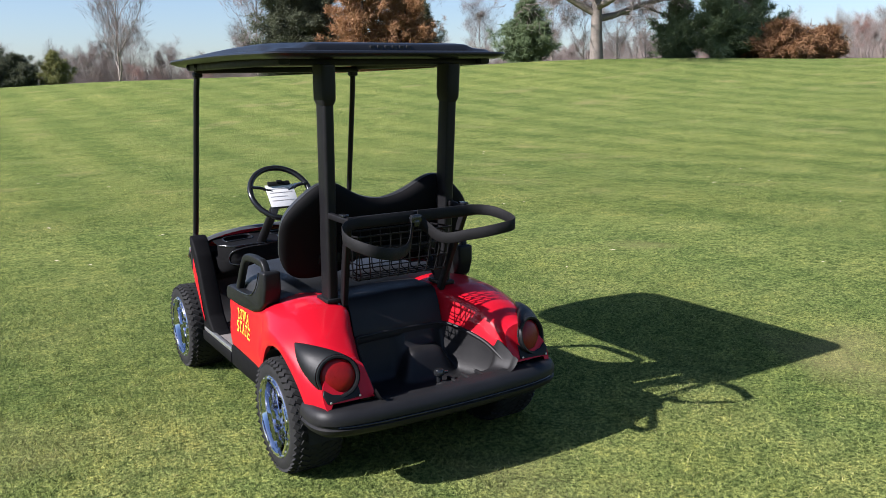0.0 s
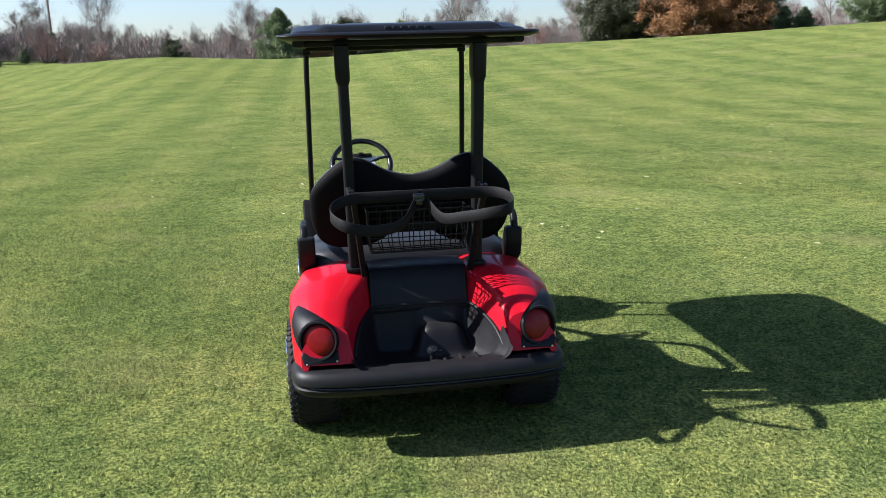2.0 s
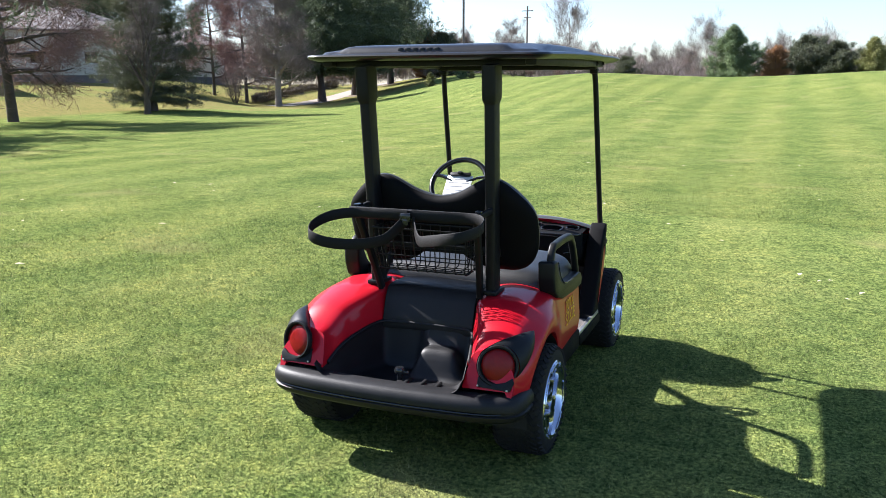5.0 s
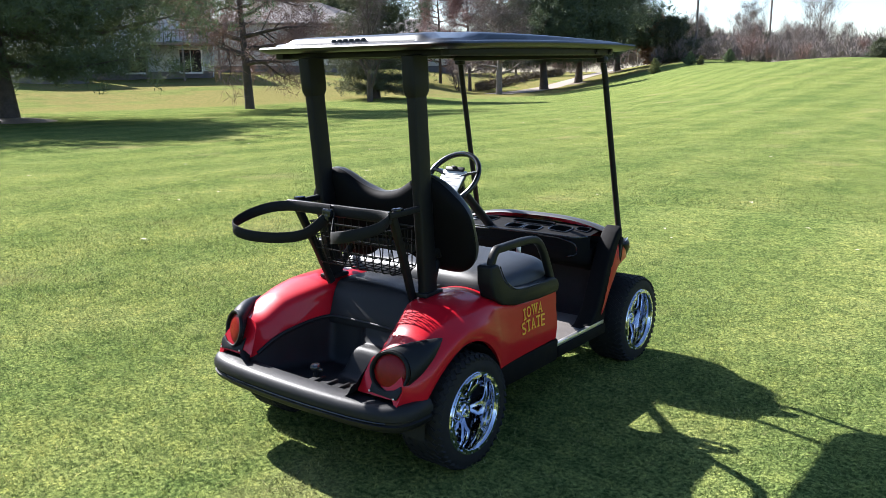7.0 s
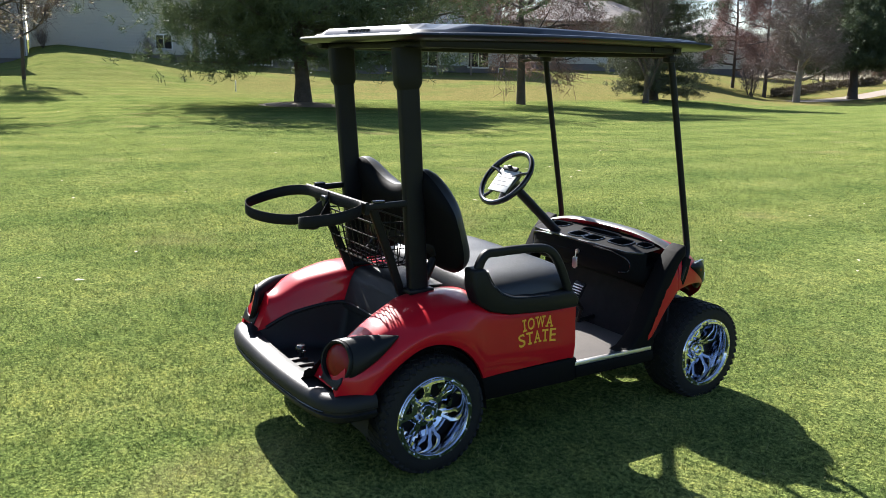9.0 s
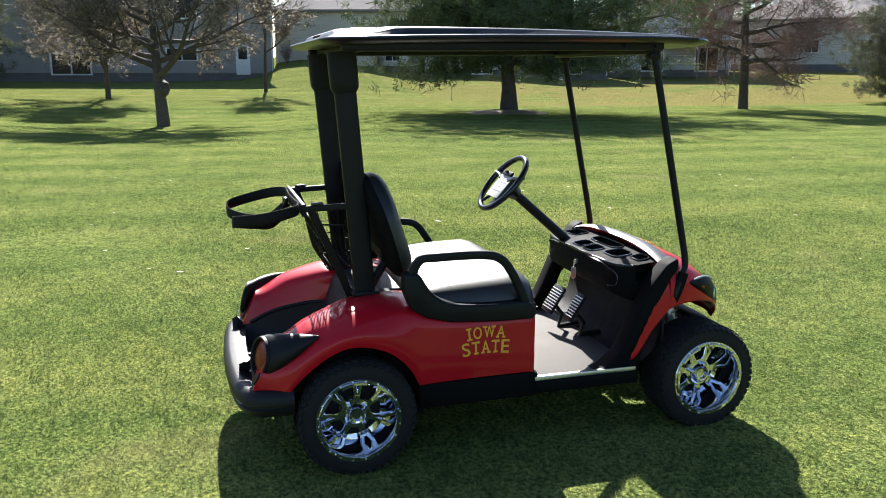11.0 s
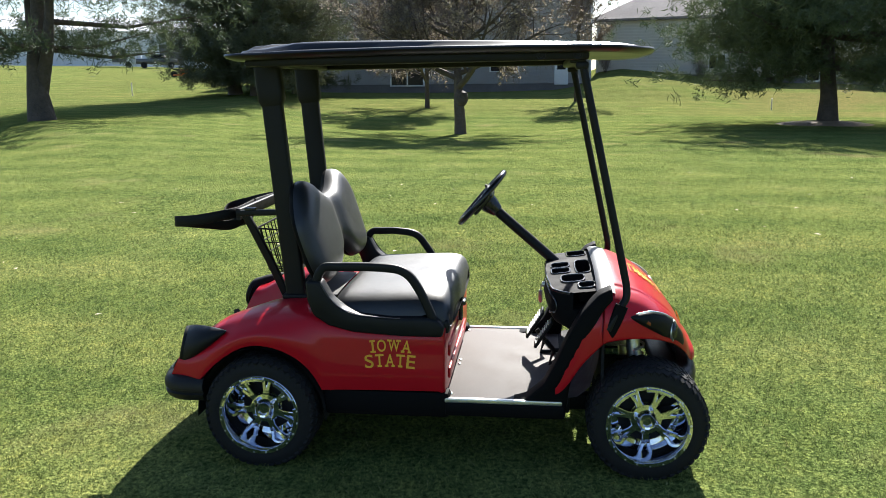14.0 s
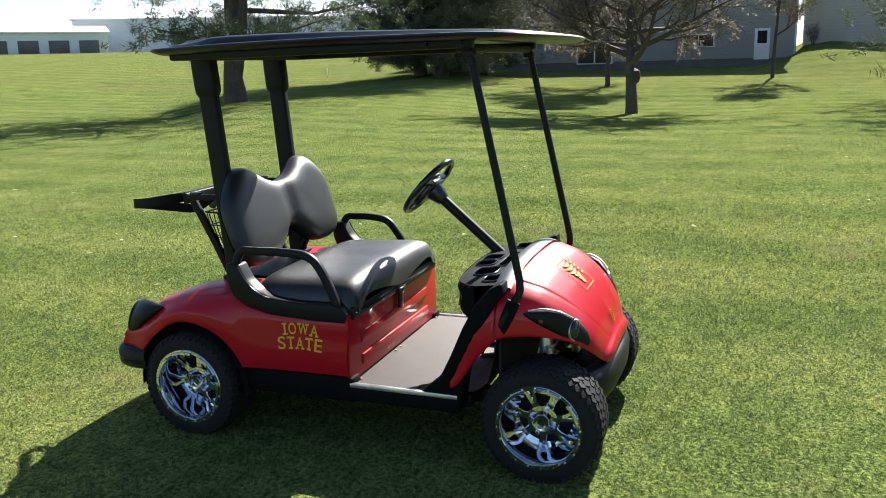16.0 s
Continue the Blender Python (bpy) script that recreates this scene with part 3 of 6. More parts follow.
# tail lamps
for s in SIDES:
    m = mirrored(s)
    ax = Vector((0.28, -0.93, 0.22)).normalized()
    c = Vector((0.464, -0.362, 0.488))
    q = ax.to_track_quat("Z", "Y").to_matrix().to_4x4()
    lamp = m @ Matrix.Translation(c) @ q
    bm = bmesh.new()
    tip = Vector((0.545, -0.145, 0.578))
    rows = []
    for i in range(13):
        t = i / 12
        cc = c.lerp(tip, t) + Vector((0.012, 0, 0.0)) * math.sin(math.pi * t)
        rad = 0.082 * (1 - t ** 1.5) + 0.005
        rows.append([m @ (cc + q.to_3x3() @ Vector((rad * math.cos(a), rad * 0.98 * math.sin(a), 0))) for a in [2 * math.pi * k / 28 for k in range(28)]])
    grid(bm, rows, ring=True)
    lathe(bm, [(0.082, -0.01), (0.084, 0.004), (0.080, 0.013), (0.073, 0.012), (0.069, -0.008), (0.0, -0.012)], 36, lamp)
    plate = [(0.384, 0.402), (0.525, 0.397), (0.538, 0.43), (0.528, 0.448), (0.50, 0.428), (0.464, 0.42), (0.42, 0.432), (0.388, 0.462)]
    pm = m @ Matrix.Translation((0, -0.402, 0)) @ Matrix(((1, 0, 0, 0), (0, 0.5, -1, -0.19), (0, 1, 0, 0), (0, 0, 0, 1)))
    extrude(bm, plate, 0.008, pm, 0.003)
    housing = part("tail_lamp", bm, M["black"], cart, "black teardrop tail lamp housing", 50)
    bm = bmesh.new()
    lathe(bm, [(0.0, 0.008), (0.034, 0.007), (0.058, 0.003), (0.067, -0.003), (0.067, -0.012), (0, -0.012)], 36, lamp)
    part("lens", bm, M["lens"], housing, "round red lens")
    for px, pz in ((0.392, 0.409), (0.515, 0.404)):
        bm = bmesh.new()
        lathe(bm, [(0, 0.0), (0.005, 0.0), (0.004, 0.003), (0, 0.004)], 8, m @ Matrix.Translation((px, -0.418 + (pz - 0.385) * 0.5 + 0.003, pz)) @ pose(0, 0, 0, 90, 0, 0))
        part("screw", bm, M["alu"], housing)

# front cowl
YC = [1.235, 1.36, 1.45, 1.55, 1.65, 1.75, 1.83, 1.885]


def cowl_profile(y):
    xo = interp(y, YC, [0.527, 0.526, 0.516, 0.495, 0.465, 0.415, 0.345, 0.26])
    zb = interp(y, YC, [0.335, 0.488, 0.565, 0.575, 0.565, 0.535, 0.475, 0.415])
    zt = interp(y, YC, [0.80, 0.80, 0.80, 0.772, 0.722, 0.65, 0.565, 0.48])
    w = zt - zb
    pts = [(xo - 0.03, zb + 0.01), (xo, zb), (xo + 0.008, zb + 0.12 * w), (xo - 0.002, zb + 0.45 * w), (xo - 0.035, zb + 0.70 * w), (xo - 0.09, zb + 0.84 * w),
           (xo - 0.125, zb + 0.875 * w), (xo - 0.15, zb + 0.92 * w), (xo - 0.24, zt - 0.02 * w - 0.006), (0.0, zt)]
    if xo < 0.3:
        pts[-2] = (xo - 0.18, zt - 0.02 * w)
    dense = smooth_path([(x, y, z) for x, z in pts], 8)
    lim = 0.365 + (y - 1.235) / 0.19 * 0.39 if y < 1.43 else 9
    cut = [p for p in dense if p.z <= lim] if y < 1.43 else dense
    if len(cut) < 3:
        cut = dense[:3]
    k = np.linspace(0, len(cut) - 1, 44)
    return [cut[int(a)].lerp(cut[min(int(a) + 1, len(cut) - 1)], a - int(a)) for a in k]


bm = bmesh.new()
for s in SIDES:
    ys = list(np.linspace(1.237, 1.43, 20)) + list(np.linspace(1.4305, 1.885, 40))
    rows = [[(s * p.x, y, p.z) for p in cowl_profile(y)] for y in ys]
    grid(bm, rows)
    nose = [(s * p.x, 1.885, p.z) for p in cowl_profile(1.885)]
    rows = [nose, [(x * 0.9, y + 0.016, 0.44 + (z - 0.44) * 0.75) for x, y, z in nose], [(x * 0.6, y + 0.022, 0.44 + (z - 0.44) * 0.4) for x, y, z in nose], [(x * 0.3, 1.905, 0.43) for x, y, z in nose]]
    grid(bm, rows)
front_cowl = part("front_cowl", bm, M["red"], cart, "glossy red rounded front cowl", 50)


def tuck(ob):
    """Draws the nose in: everything ahead of the front axle is shortened."""
    for v in ob.data.vertices:
        if v.co.y > 1.58:
            v.co.y = 1.58 + (v.co.y - 1.58) * 0.81
    ob.data.update()


tuck(front_cowl)

# hood decal: outlined plate with a plain swirl shape
bm = bmesh.new()


def on_hood(u, v):
    """A point on the hood, u to the cart's right, v towards the nose."""
    y = 1.635 + v
    z = interp(y, YC, [0.80, 0.80, 0.80, 0.772, 0.722, 0.65, 0.565, 0.48])
    return Vector((u, y, z - 0.05 * u * u + 0.004))


for a, b in (((-0.08, -0.06), (0.08, -0.06)), ((0.08, -0.06), (0.08, 0.10)), ((0.08, 0.10), (-0.08, 0.10)), ((-0.08, 0.10), (-0.08, -0.06))):
    pts = [on_hood(a[0] + (b[0] - a[0]) * i / 8, a[1] + (b[1] - a[1]) * i / 8) for i in range(9)]
    sweep(bm, pts, rounded(0.004, 0.002, 0.0009, 1), up=(0, 0.42, 0.9))
for v, a, b in ((-0.036, -0.030, 0.046), (-0.014, -0.040, 0.060), (0.008, -0.020, 0.064), (0.028, -0.022, 0.046), (0.046, -0.006, 0.036), (0.063, 0.004, 0.026)):
    pts = [on_hood(a + (b - a) * i / 8, v + 0.010 * math.sin(math.pi * i / 8)) for i in range(9)]
    sweep(bm, pts, rounded(0.018, 0.002, 0.0009, 1), up=(0, 0.42, 0.9), scales=[0.25, 0.8, 1, 1, 1, 1, 0.95, 0.7, 0.2])
for i in range(5):
    sweep(bm, [on_hood(-0.070, -0.05 + i * 0.022), on_hood(-0.050, -0.046 + i * 0.022)], rounded(0.011, 0.002, 0.0009, 1), up=(0, 0.42, 0.9))
tuck(part("hood_decal", bm, M["yellow"], cart, "yellow outlined square decal with swirl"))
bm = bmesh.new()
pts = [on_hood(0.0 + 0.014 * math.cos(i * 0.7), 0.215 + 0.012 * math.sin(i * 0.7)) + Vector((0, 0.006, 0.004)) for i in range(9)]
tube(bm, pts, 0.0025, 6, closed=True)
tuck(part("nose_badge", bm, M["yellow"], cart))

# headlamps
for s in SIDES:
    m = mirrored(s)
    bm = bmesh.new()
    rows = []
    stations = [(0.492, 1.53, 0.665, 0.004), (0.487, 1.57, 0.658, 0.022), (0.468, 1.63, 0.645, 0.042), (0.435, 1.69, 0.618, 0.055), (0.395, 1.745, 0.582, 0.056), (0.35, 1.80, 0.535, 0.04), (0.325, 1.825, 0.505, 0.008)]
    for x, y, z, r in stations:
        rows.append([m @ Vector((x + 0.028 * math.cos(a) * min(1, r * 40), y + r * 0.25 * math.cos(a), z + r * math.sin(a))) for a in [2 * math.pi * k / 20 for k in range(20)]])
    grid(bm, rows, ring=True, caps=True)
    headlamp = part("headlamp", bm, M["black"], cart, "black wraparound headlamp with clear cover", 60)
    tuck(headlamp)
    ax = Vector((0.45, 0.85, 0.1)).normalized()
    q = ax.to_track_quat("Z", "Y").to_matrix().to_4x4()
    bm = bmesh.new()
    lathe(bm, [(0, 0.020), (0.022, 0.017), (0.036, 0.008), (0.040, -0.006), (0.042, -0.03), (0, -0.03)], 24, m @ Matrix.Translation((0.405, 1.752, 0.588)) @ q)
    tuck(part("lens", bm, M["gloss"], headlamp, "dark clear lamp lens", 60))
    bm = bmesh.new()
    lathe(bm, [(0.038, 0.004), (0.044, 0.006), (0.046, 0.0), (0.042, -0.012)], 24, m @ Matrix.Translation((0.405, 1.752, 0.588)) @ q)
    tuck(part("bezel", bm, M["alu"], headlamp, "bright ring round the lens", 60))
    bm = bmesh.new()
    tube(bm, [m @ Vector(p) for p in smooth_path([(0.502, 1.555, 0.682), (0.488, 1.62, 0.690), (0.458, 1.69, 0.674), (0.418, 1.745, 0.642)], 5)], 0.0035, 6)
    tuck(part("top_edge", bm, M["alu"], headlamp, "bright line along the lamp's upper edge", 60))
    bm = bmesh.new()
    extrude(bm, [(0.01, 0), (0.06, -0.022), (0.062, -0.010), (0.04, 0.004)], 0.004, m @ Matrix(((0.0, 0.0, 1, 0.5), (1, 0, 0, 1.56), (0, 1, 0, 0.655), (0, 0, 0, 1))), 0.002)
    tuck(part("turn_signal", bm, M["amber"], headlamp, "amber turn signal"))

# front bumper
bm = bmesh.new()
path = smooth_path([(-0.40, 1.68, 0.345), (-0.37, 1.775, 0.345), (-0.24, 1.84, 0.345), (0, 1.862, 0.345), (0.24, 1.84, 0.345), (0.37, 1.775, 0.345), (0.40, 1.68, 0.345)], 7)
sweep(bm, path, [(-0.045, -0.085), (-0.066, -0.045), (-0.070, 0.015), (-0.056, 0.050), (-0.02, 0.064), (0.03, 0.055), (0.04, -0.05), (0.0, -0.095)])
box(bm, (0, 1.76, 0.36), (0.56, 0.14, 0.05), 0.02)
tuck(part("front_bumper", bm, M["black"], cart, "black plastic front bumper", 60))

# floor
bm = bmesh.new()
box(bm, (0, 1.03, 0.296), (1.03, 0.50, 0.012), 0.004)
part("floor_mat", bm, M["mat"], cart, "worn grey-brown rubber floor mat")
for s in SIDES:
    bm = bmesh.new()
    box(bm, (s * 0.523, 1.02, 0.299), (0.022, 0.49, 0.02), 0.004)
    part("floor_edge", bm, M["alu"], cart, "bright aluminium floor edge")
for x in (-0.46, 0.02, 0.08, 0.46):
    bm = bmesh.new()
    lathe(bm, [(0, 0.0), (0.008, 0.0), (0.006, 0.004), (0, 0.005)], 10, Matrix.Translation((x, 0.80, 0.303)))
    part("floor_screw", bm, M["alu"], cart)
bm = bmesh.new()
rows = [[(x, y, z) for x in np.linspace(-0.48, 0.48, 9)] for y, z in ((1.26, 0.30), (1.33, 0.315), (1.38, 0.36), (1.41, 0.47), (1.425, 0.60), (1.425, 0.72))]
grid(bm, rows)
box(bm, (0, 1.43, 0.47), (0.94, 0.012, 0.40), 0)
part("toe_board", bm, M["dark"], cart, "black toe board")

# dash pod with cup tray
bm = bmesh.new()
yz = [(1.43, 0.705), (1.26, 0.69), (1.20, 0.69), (1.19, 0.68), (1.19, 0.655), (1.205, 0.615), (1.25, 0.59), (1.34, 0.56), (1.43, 0.53)]
prof = smooth_path([(0, y, z) for y, z in yz], 4)


def dash_reach(x):
    """How far the pod stands out at x."""
    e = max(0.0, (abs(x) - 0.33) / 0.09)
    return 1 - 0.34 * e * e - 0.16 * (x / 0.42) ** 2


grid(bm, [[(x, 1.43 + (p.y - 1.43) * dash_reach(x), p.z - 0.035 * (x / 0.485) ** 4) for p in prof] for x in np.linspace(-0.42, 0.42, 25)], ring=True, caps=True)
dash = part("dashboard", bm, M["dash"], cart, "black plastic dashboard", 50)
# tray top with sunken wells
WELLS = ((-0.03, 1.262, 0.050, 0.042), (0.085, 1.262, 0.050, 0.042), (0.03, 1.362, 0.13, 0.034), (0.235, 1.31, 0.06, 0.05), (0.345, 1.365, 0.035, 0.035), (-0.29, 1.345, 0.08, 0.045))
bm = bmesh.new()
rows = []
for i in range(131):
    x = -0.418 + 0.836 * i / 130
    y0 = 1.43 + (1.192 - 1.43) * dash_reach(x)
    sag = 0.035 * (x / 0.485) ** 4
    row = [(x, y0, 0.68 - sag)]
    for j in range(45):
        y = y0 + (1.43 - y0) * j / 44
        z = 0.757 + (y - 1.26) * 0.11 - sag
        if j == 0:
            z -= 0.01
        for cx, cy, rx, ry in WELLS:
            q = ((x - cx) / rx) ** 4 + ((y - cy) / ry) ** 4
            if q < 1.0:
                z -= 0.06 * min(1.0, (1.0 - q) * 4)
        row.append((x, y, z))
    rows.append(row)
grid(bm, rows)
part("cup_tray", bm, M["dash"], dash, "black cup tray with sunken wells", 35)
for cx, cy, rx, ry in WELLS:
    bm = bmesh.new()
    pts = []
    for k in range(32):
        a = 2 * math.pi * k / 32
        c, q = math.cos(a), math.sin(a)
        y = cy + ry * math.copysign(abs(q) ** 0.5, q)
        pts.append((cx + rx * math.copysign(abs(c) ** 0.5, c), y, 0.759 + (y - 1.26) * 0.11 - 0.035 * ((cx + rx * c) / 0.485) ** 4))
    tube(bm, pts, 0.0045, 6, closed=True)
    part("well_lip", bm, M["gloss"], dash, "polished lip of a cup well", 60)
bm = bmesh.new()
tube(bm, [(x, 1.43 + (1.196 - 1.43) * dash_reach(x), 0.752 + (1.196 - 1.43) * dash_reach(x) * 0.11 + 0.0187 - 0.035 * (x / 0.485) ** 4) for x in np.linspace(-0.41, 0.41, 40)], 0.006, 6)
part("tray_rim", bm, M["gloss"], dash, "polished front rim of the tray", 60)
bm = bmesh.new()
rows = [[(x, y, z - 0.07 * (abs(x) / 0.5) ** 3 + 0.004) for x in np.linspace(-0.455, 0.455, 25)] for y, z in ((1.40, 0.80), (1.415, 0.81), (1.445, 0.811), (1.475, 0.802))]
grid(bm, rows)
part("cowl_trim", bm, M["trim"], cart, "satin black strip behind the hood", 60)
for s in SIDES:
    bm = bmesh.new()
    out = [(1.04, 0.296), (1.115, 0.312), (1.19, 0.38), (1.235, 0.47), (1.285, 0.585), (1.34, 0.69), (1.405, 0.765), (1.455, 0.79), (1.46, 0.74), (1.425, 0.70), (1.368, 0.59), (1.318, 0.47), (1.295, 0.37), (1.28, 0.25), (1.12, 0.24)]
    extrude(bm, out, 0.094, Matrix(((0, 0, s, s * 0.436), (1, 0, 0, 0), (0, 1, 0, 0), (0, 0, 0, 1))), 0.012, 3)
    part("door_pillar", bm, M["dash"], cart, "black pillar trim beside the footwell", 60)
for s in SIDES:
    bm = bmesh.new()
    pts = smooth_path([(s * 0.16, 0, 0.738), (s * 0.30, 0, 0.734), (s * 0.365, 0, 0.715), (s * 0.372, 0, 0.66), (s * 0.33, 0, 0.645)], 5)
    tube(bm, [(p.x, 1.43 + (1.19 - 1.43) * dash_reach(p.x) - 0.001, p.z - 0.035 * (p.x / 0.485) ** 4) for p in pts], 0.0045, 6)
    part("cubby_rim", bm, M["gloss"], dash, "polished rim of an open dash cubby", 60)
bm = bmesh.new()
tube(bm, [(0.05, 1.20, 0.69), (0.05, 1.18, 0.688)], 0.012, 10)
tube(bm, [(0.05, 1.178, 0.688), (0.05, 1.173, 0.655)], 0.003, 6)
extrude(bm, [(-0.012, 0), (0.012, 0), (0.014, -0.05), (0, -0.062), (-0.014, -0.05)], 0.004, Matrix.Translation((0.05, 1.175, 0.66)) @ pose(0, 0, 0, 90, 0, 35), 0.001)
part("key", bm, M["alu"], cart, "ignition key with hanging tag")

# pedals
for x, w, y, name in ((-0.12, 0.12, 1.15, "brake_pedal"), (0.05, 0.08, 1.19, "accelerator_pedal")):
    bm = bmesh.new()
    pm = pose(x, y, 0.455, 58, 0, 0)
    box(bm, (0, 0, 0), (w, 0.15, 0.014), 0.005, pm)
    tube(bm, [(x, y + 0.01, 0.42), (x, y + 0.05, 0.37), (x, y + 0.03, 0.31), (x, y + 0.14, 0.32)], 0.012, 8)
    pedal = part(name, bm, M["powder"], cart, "ribbed black metal pedal")
    for i in range(8):
        bm = bmesh.new()
        box(bm, (0, -0.052 + i * 0.015, 0.009), (w * 0.9, 0.006, 0.006), 0.002, pm)
        part("pedal_rib", bm, M["alu"], pedal, "worn bright pedal rib")

# steering
C = Vector((-0.188, 0.888, 1.054))
axis = Vector((0, -0.755, 0.656)).normalized()
rot = axis.to_track_quat("Z", "Y").to_matrix().to_4x4()
sm = Matrix.Translation(C) @ rot
bm = bmesh.new()
pts = [sm @ Vector((0.158 * math.cos(a), 0.158 * math.sin(a), 0)) for a in [2 * math.pi * i / 48 for i in range(48)]]
tube(bm, pts, 0.0145, 12, closed=True)
steering = part("steering_wheel", bm, M["gloss"], cart, "black three-spoke steering wheel", 60)
bm = bmesh.new()
for x in (-1, 1):
    sweep(bm, [sm @ Vector(p) for p in ((x * 0.04, 0.02, -0.012), (x * 0.10, 0.045, -0.006), (x * 0.15, 0.05, 0))], rounded(0.045, 0.014, 0.005))
    sweep(bm, [sm @ Vector(p) for p in ((x * 0.03, -0.04, -0.012), (x * 0.06, -0.10, -0.006), (x * 0.08, -0.137, 0))], rounded(0.035, 0.014, 0.005))
box(bm, (0, -0.01, -0.02), (0.13, 0.14, 0.03), 0.012, sm)
lathe(bm, [(0, -0.10), (0.03, -0.10), (0.045, -0.05), (0.05, -0.02), (0, -0.02)], 20, sm)
part("hub", bm, M["gloss"], steering)
bm = bmesh.new()
box(bm, (0, -0.02, 0.004), (0.15, 0.135, 0.004), 0.001, sm)
card = part("score_card", bm, M["paper"], steering, "white score card held on the wheel")
for k, w in enumerate((0.11, 0.12, 0.09, 0.12)):
    bm = bmesh.new()
    box(bm, (-0.062 + w / 2, 0.022 - 0.024 * k, 0.0066), (w, 0.003, 0.0012), 0, sm)
    part("printed_line", bm, M["siding_grey"], card)
bm = bmesh.new()
box(bm, (0, 0.052, 0.010), (0.12, 0.024, 0.014), 0.005, sm)
box(bm, (0, 0.056, 0.022), (0.03, 0.012, 0.016), 0.004, sm)
part("card_clip", bm, M["black"], steering)
bm = bmesh.new()
tube(bm, [C - axis * 0.06, C - axis * 0.50], 0.024, 14)
part("steering_column", bm, M["powder"], cart, "black steering column tube")

# seat
bm = bmesh.new()
n1, n2 = 30, 18


def cushion(u, v, top):
    w = (abs(u) ** 9 + abs(v) ** 9) ** (1 / 9)
    edge = max(0.0, 1 - w ** 9) ** 0.42
    x, y = 0.502 * u, 0.545 + 0.268 * v
    crown = 0.010 * math.cos(u * 1.3) + 0.012 * v - 0.010 * math.exp(-(u / 0.05) ** 2)
    return (x, y, (0.608 + (0.124 + crown) * edge) if top else 0.608 - 0.015 * edge)


def disc_points(u, v):
    """Square to rounded square."""
    k = 0.9
    return (u * math.sqrt(1 - (1 - k) * v * v / 1.6), v * math.sqrt(1 - (1 - k) * u * u / 1.6))


for top in (True, False):
    us = [math.sin(a) for a in np.linspace(-math.pi / 2, math.pi / 2, n1)]
    vs = [math.sin(a) for a in np.linspace(-math.pi / 2, math.pi / 2, n2)]
    grid(bm, [[cushion(*disc_points(u, v), top) for v in vs] for u in us])
bmesh.ops.remove_doubles(bm, verts=bm.verts, dist=0.002)
seat = part("seat_cushion", bm, M["vinyl"], cart, "black vinyl bench seat cushion", 70)
bm = bmesh.new()
box(bm, (0, 0.548, 0.602), (0.985, 0.50, 0.056), 0.012)
part("seat_base", bm, M["black"], cart)
bm = bmesh.new()
box(bm, (0.0, 0.80, 0.545), (0.035, 0.02, 0.10), 0.006)
box(bm, (0.02, 0.812, 0.59), (0.07, 0.03, 0.025), 0.006)
part("direction_lever", bm, M["gloss"], cart, "black direction selector lever")

bm = bmesh.new()
lean = Matrix.Translation((0, 0.232, 0.765)) @ pose(0, 0, 0, 17, 0, 0)
W = 0.472


def back_edges(x):
    a = abs(x)
    t = 0.335 + 0.10 * math.exp(-((a - 0.265) / 0.135) ** 2)
    b = -0.02 + 0.125 * math.exp(-(a / 0.125) ** 2)
    c = 1.0
    if a > 0.31:
        c = max(0.0, 1 - ((a - 0.31) / (W - 0.31)) ** 2.6) ** (1 / 2.6)
    return 0.2 - (0.2 - b) * c, 0.2 + (t - 0.2) * c


for front in (True, False):
    bm = bmesh.new()
    rows = []
    for u in [math.sin(a) for a in np.linspace(-math.pi / 2, math.pi / 2, 57)]:
        x = W * u
        lo, hi = back_edges(x)
        row = []
        for v in [math.sin(a) for a in np.linspace(-math.pi / 2, math.pi / 2, 21)]:
            h = 0.5 * (lo + hi) + 0.5 * (hi - lo) * v
            r = max(0.0, 1 - v ** 6) ** 0.5 * max(0.0, 1 - abs(u) ** 7) ** 0.5
            if front:
                d = 0.072 * r - 0.022 * math.exp(-(x / 0.055) ** 2) * r
            else:
                d = -0.042 * r
            row.append(lean @ Vector((x, d, h)))
        rows.append(row)
    grid(bm, rows)
    bmesh.ops.remove_doubles(bm, verts=bm.verts, dist=0.0015)
    if front:
        backrest = part("backrest", bm, M["vinyl"], cart, "black vinyl backrest with two rounded lobes", 70)
    else:
        part("back_shell", bm, M["dash"], backrest, "dull black plastic back shell", 70)
bm = bmesh.new()
for s in SIDES:
    tube(bm, [(s * 0.28, 0.12, 0.70), (s * 0.26, 0.19, 0.80), (s * 0.25, 0.15, 0.98)], 0.02, 10)
box(bm, (0, 0.17, 0.84), (0.6, 0.02, 0.05), 0.006)
part("backrest_bracket", bm, M["powder"], cart)

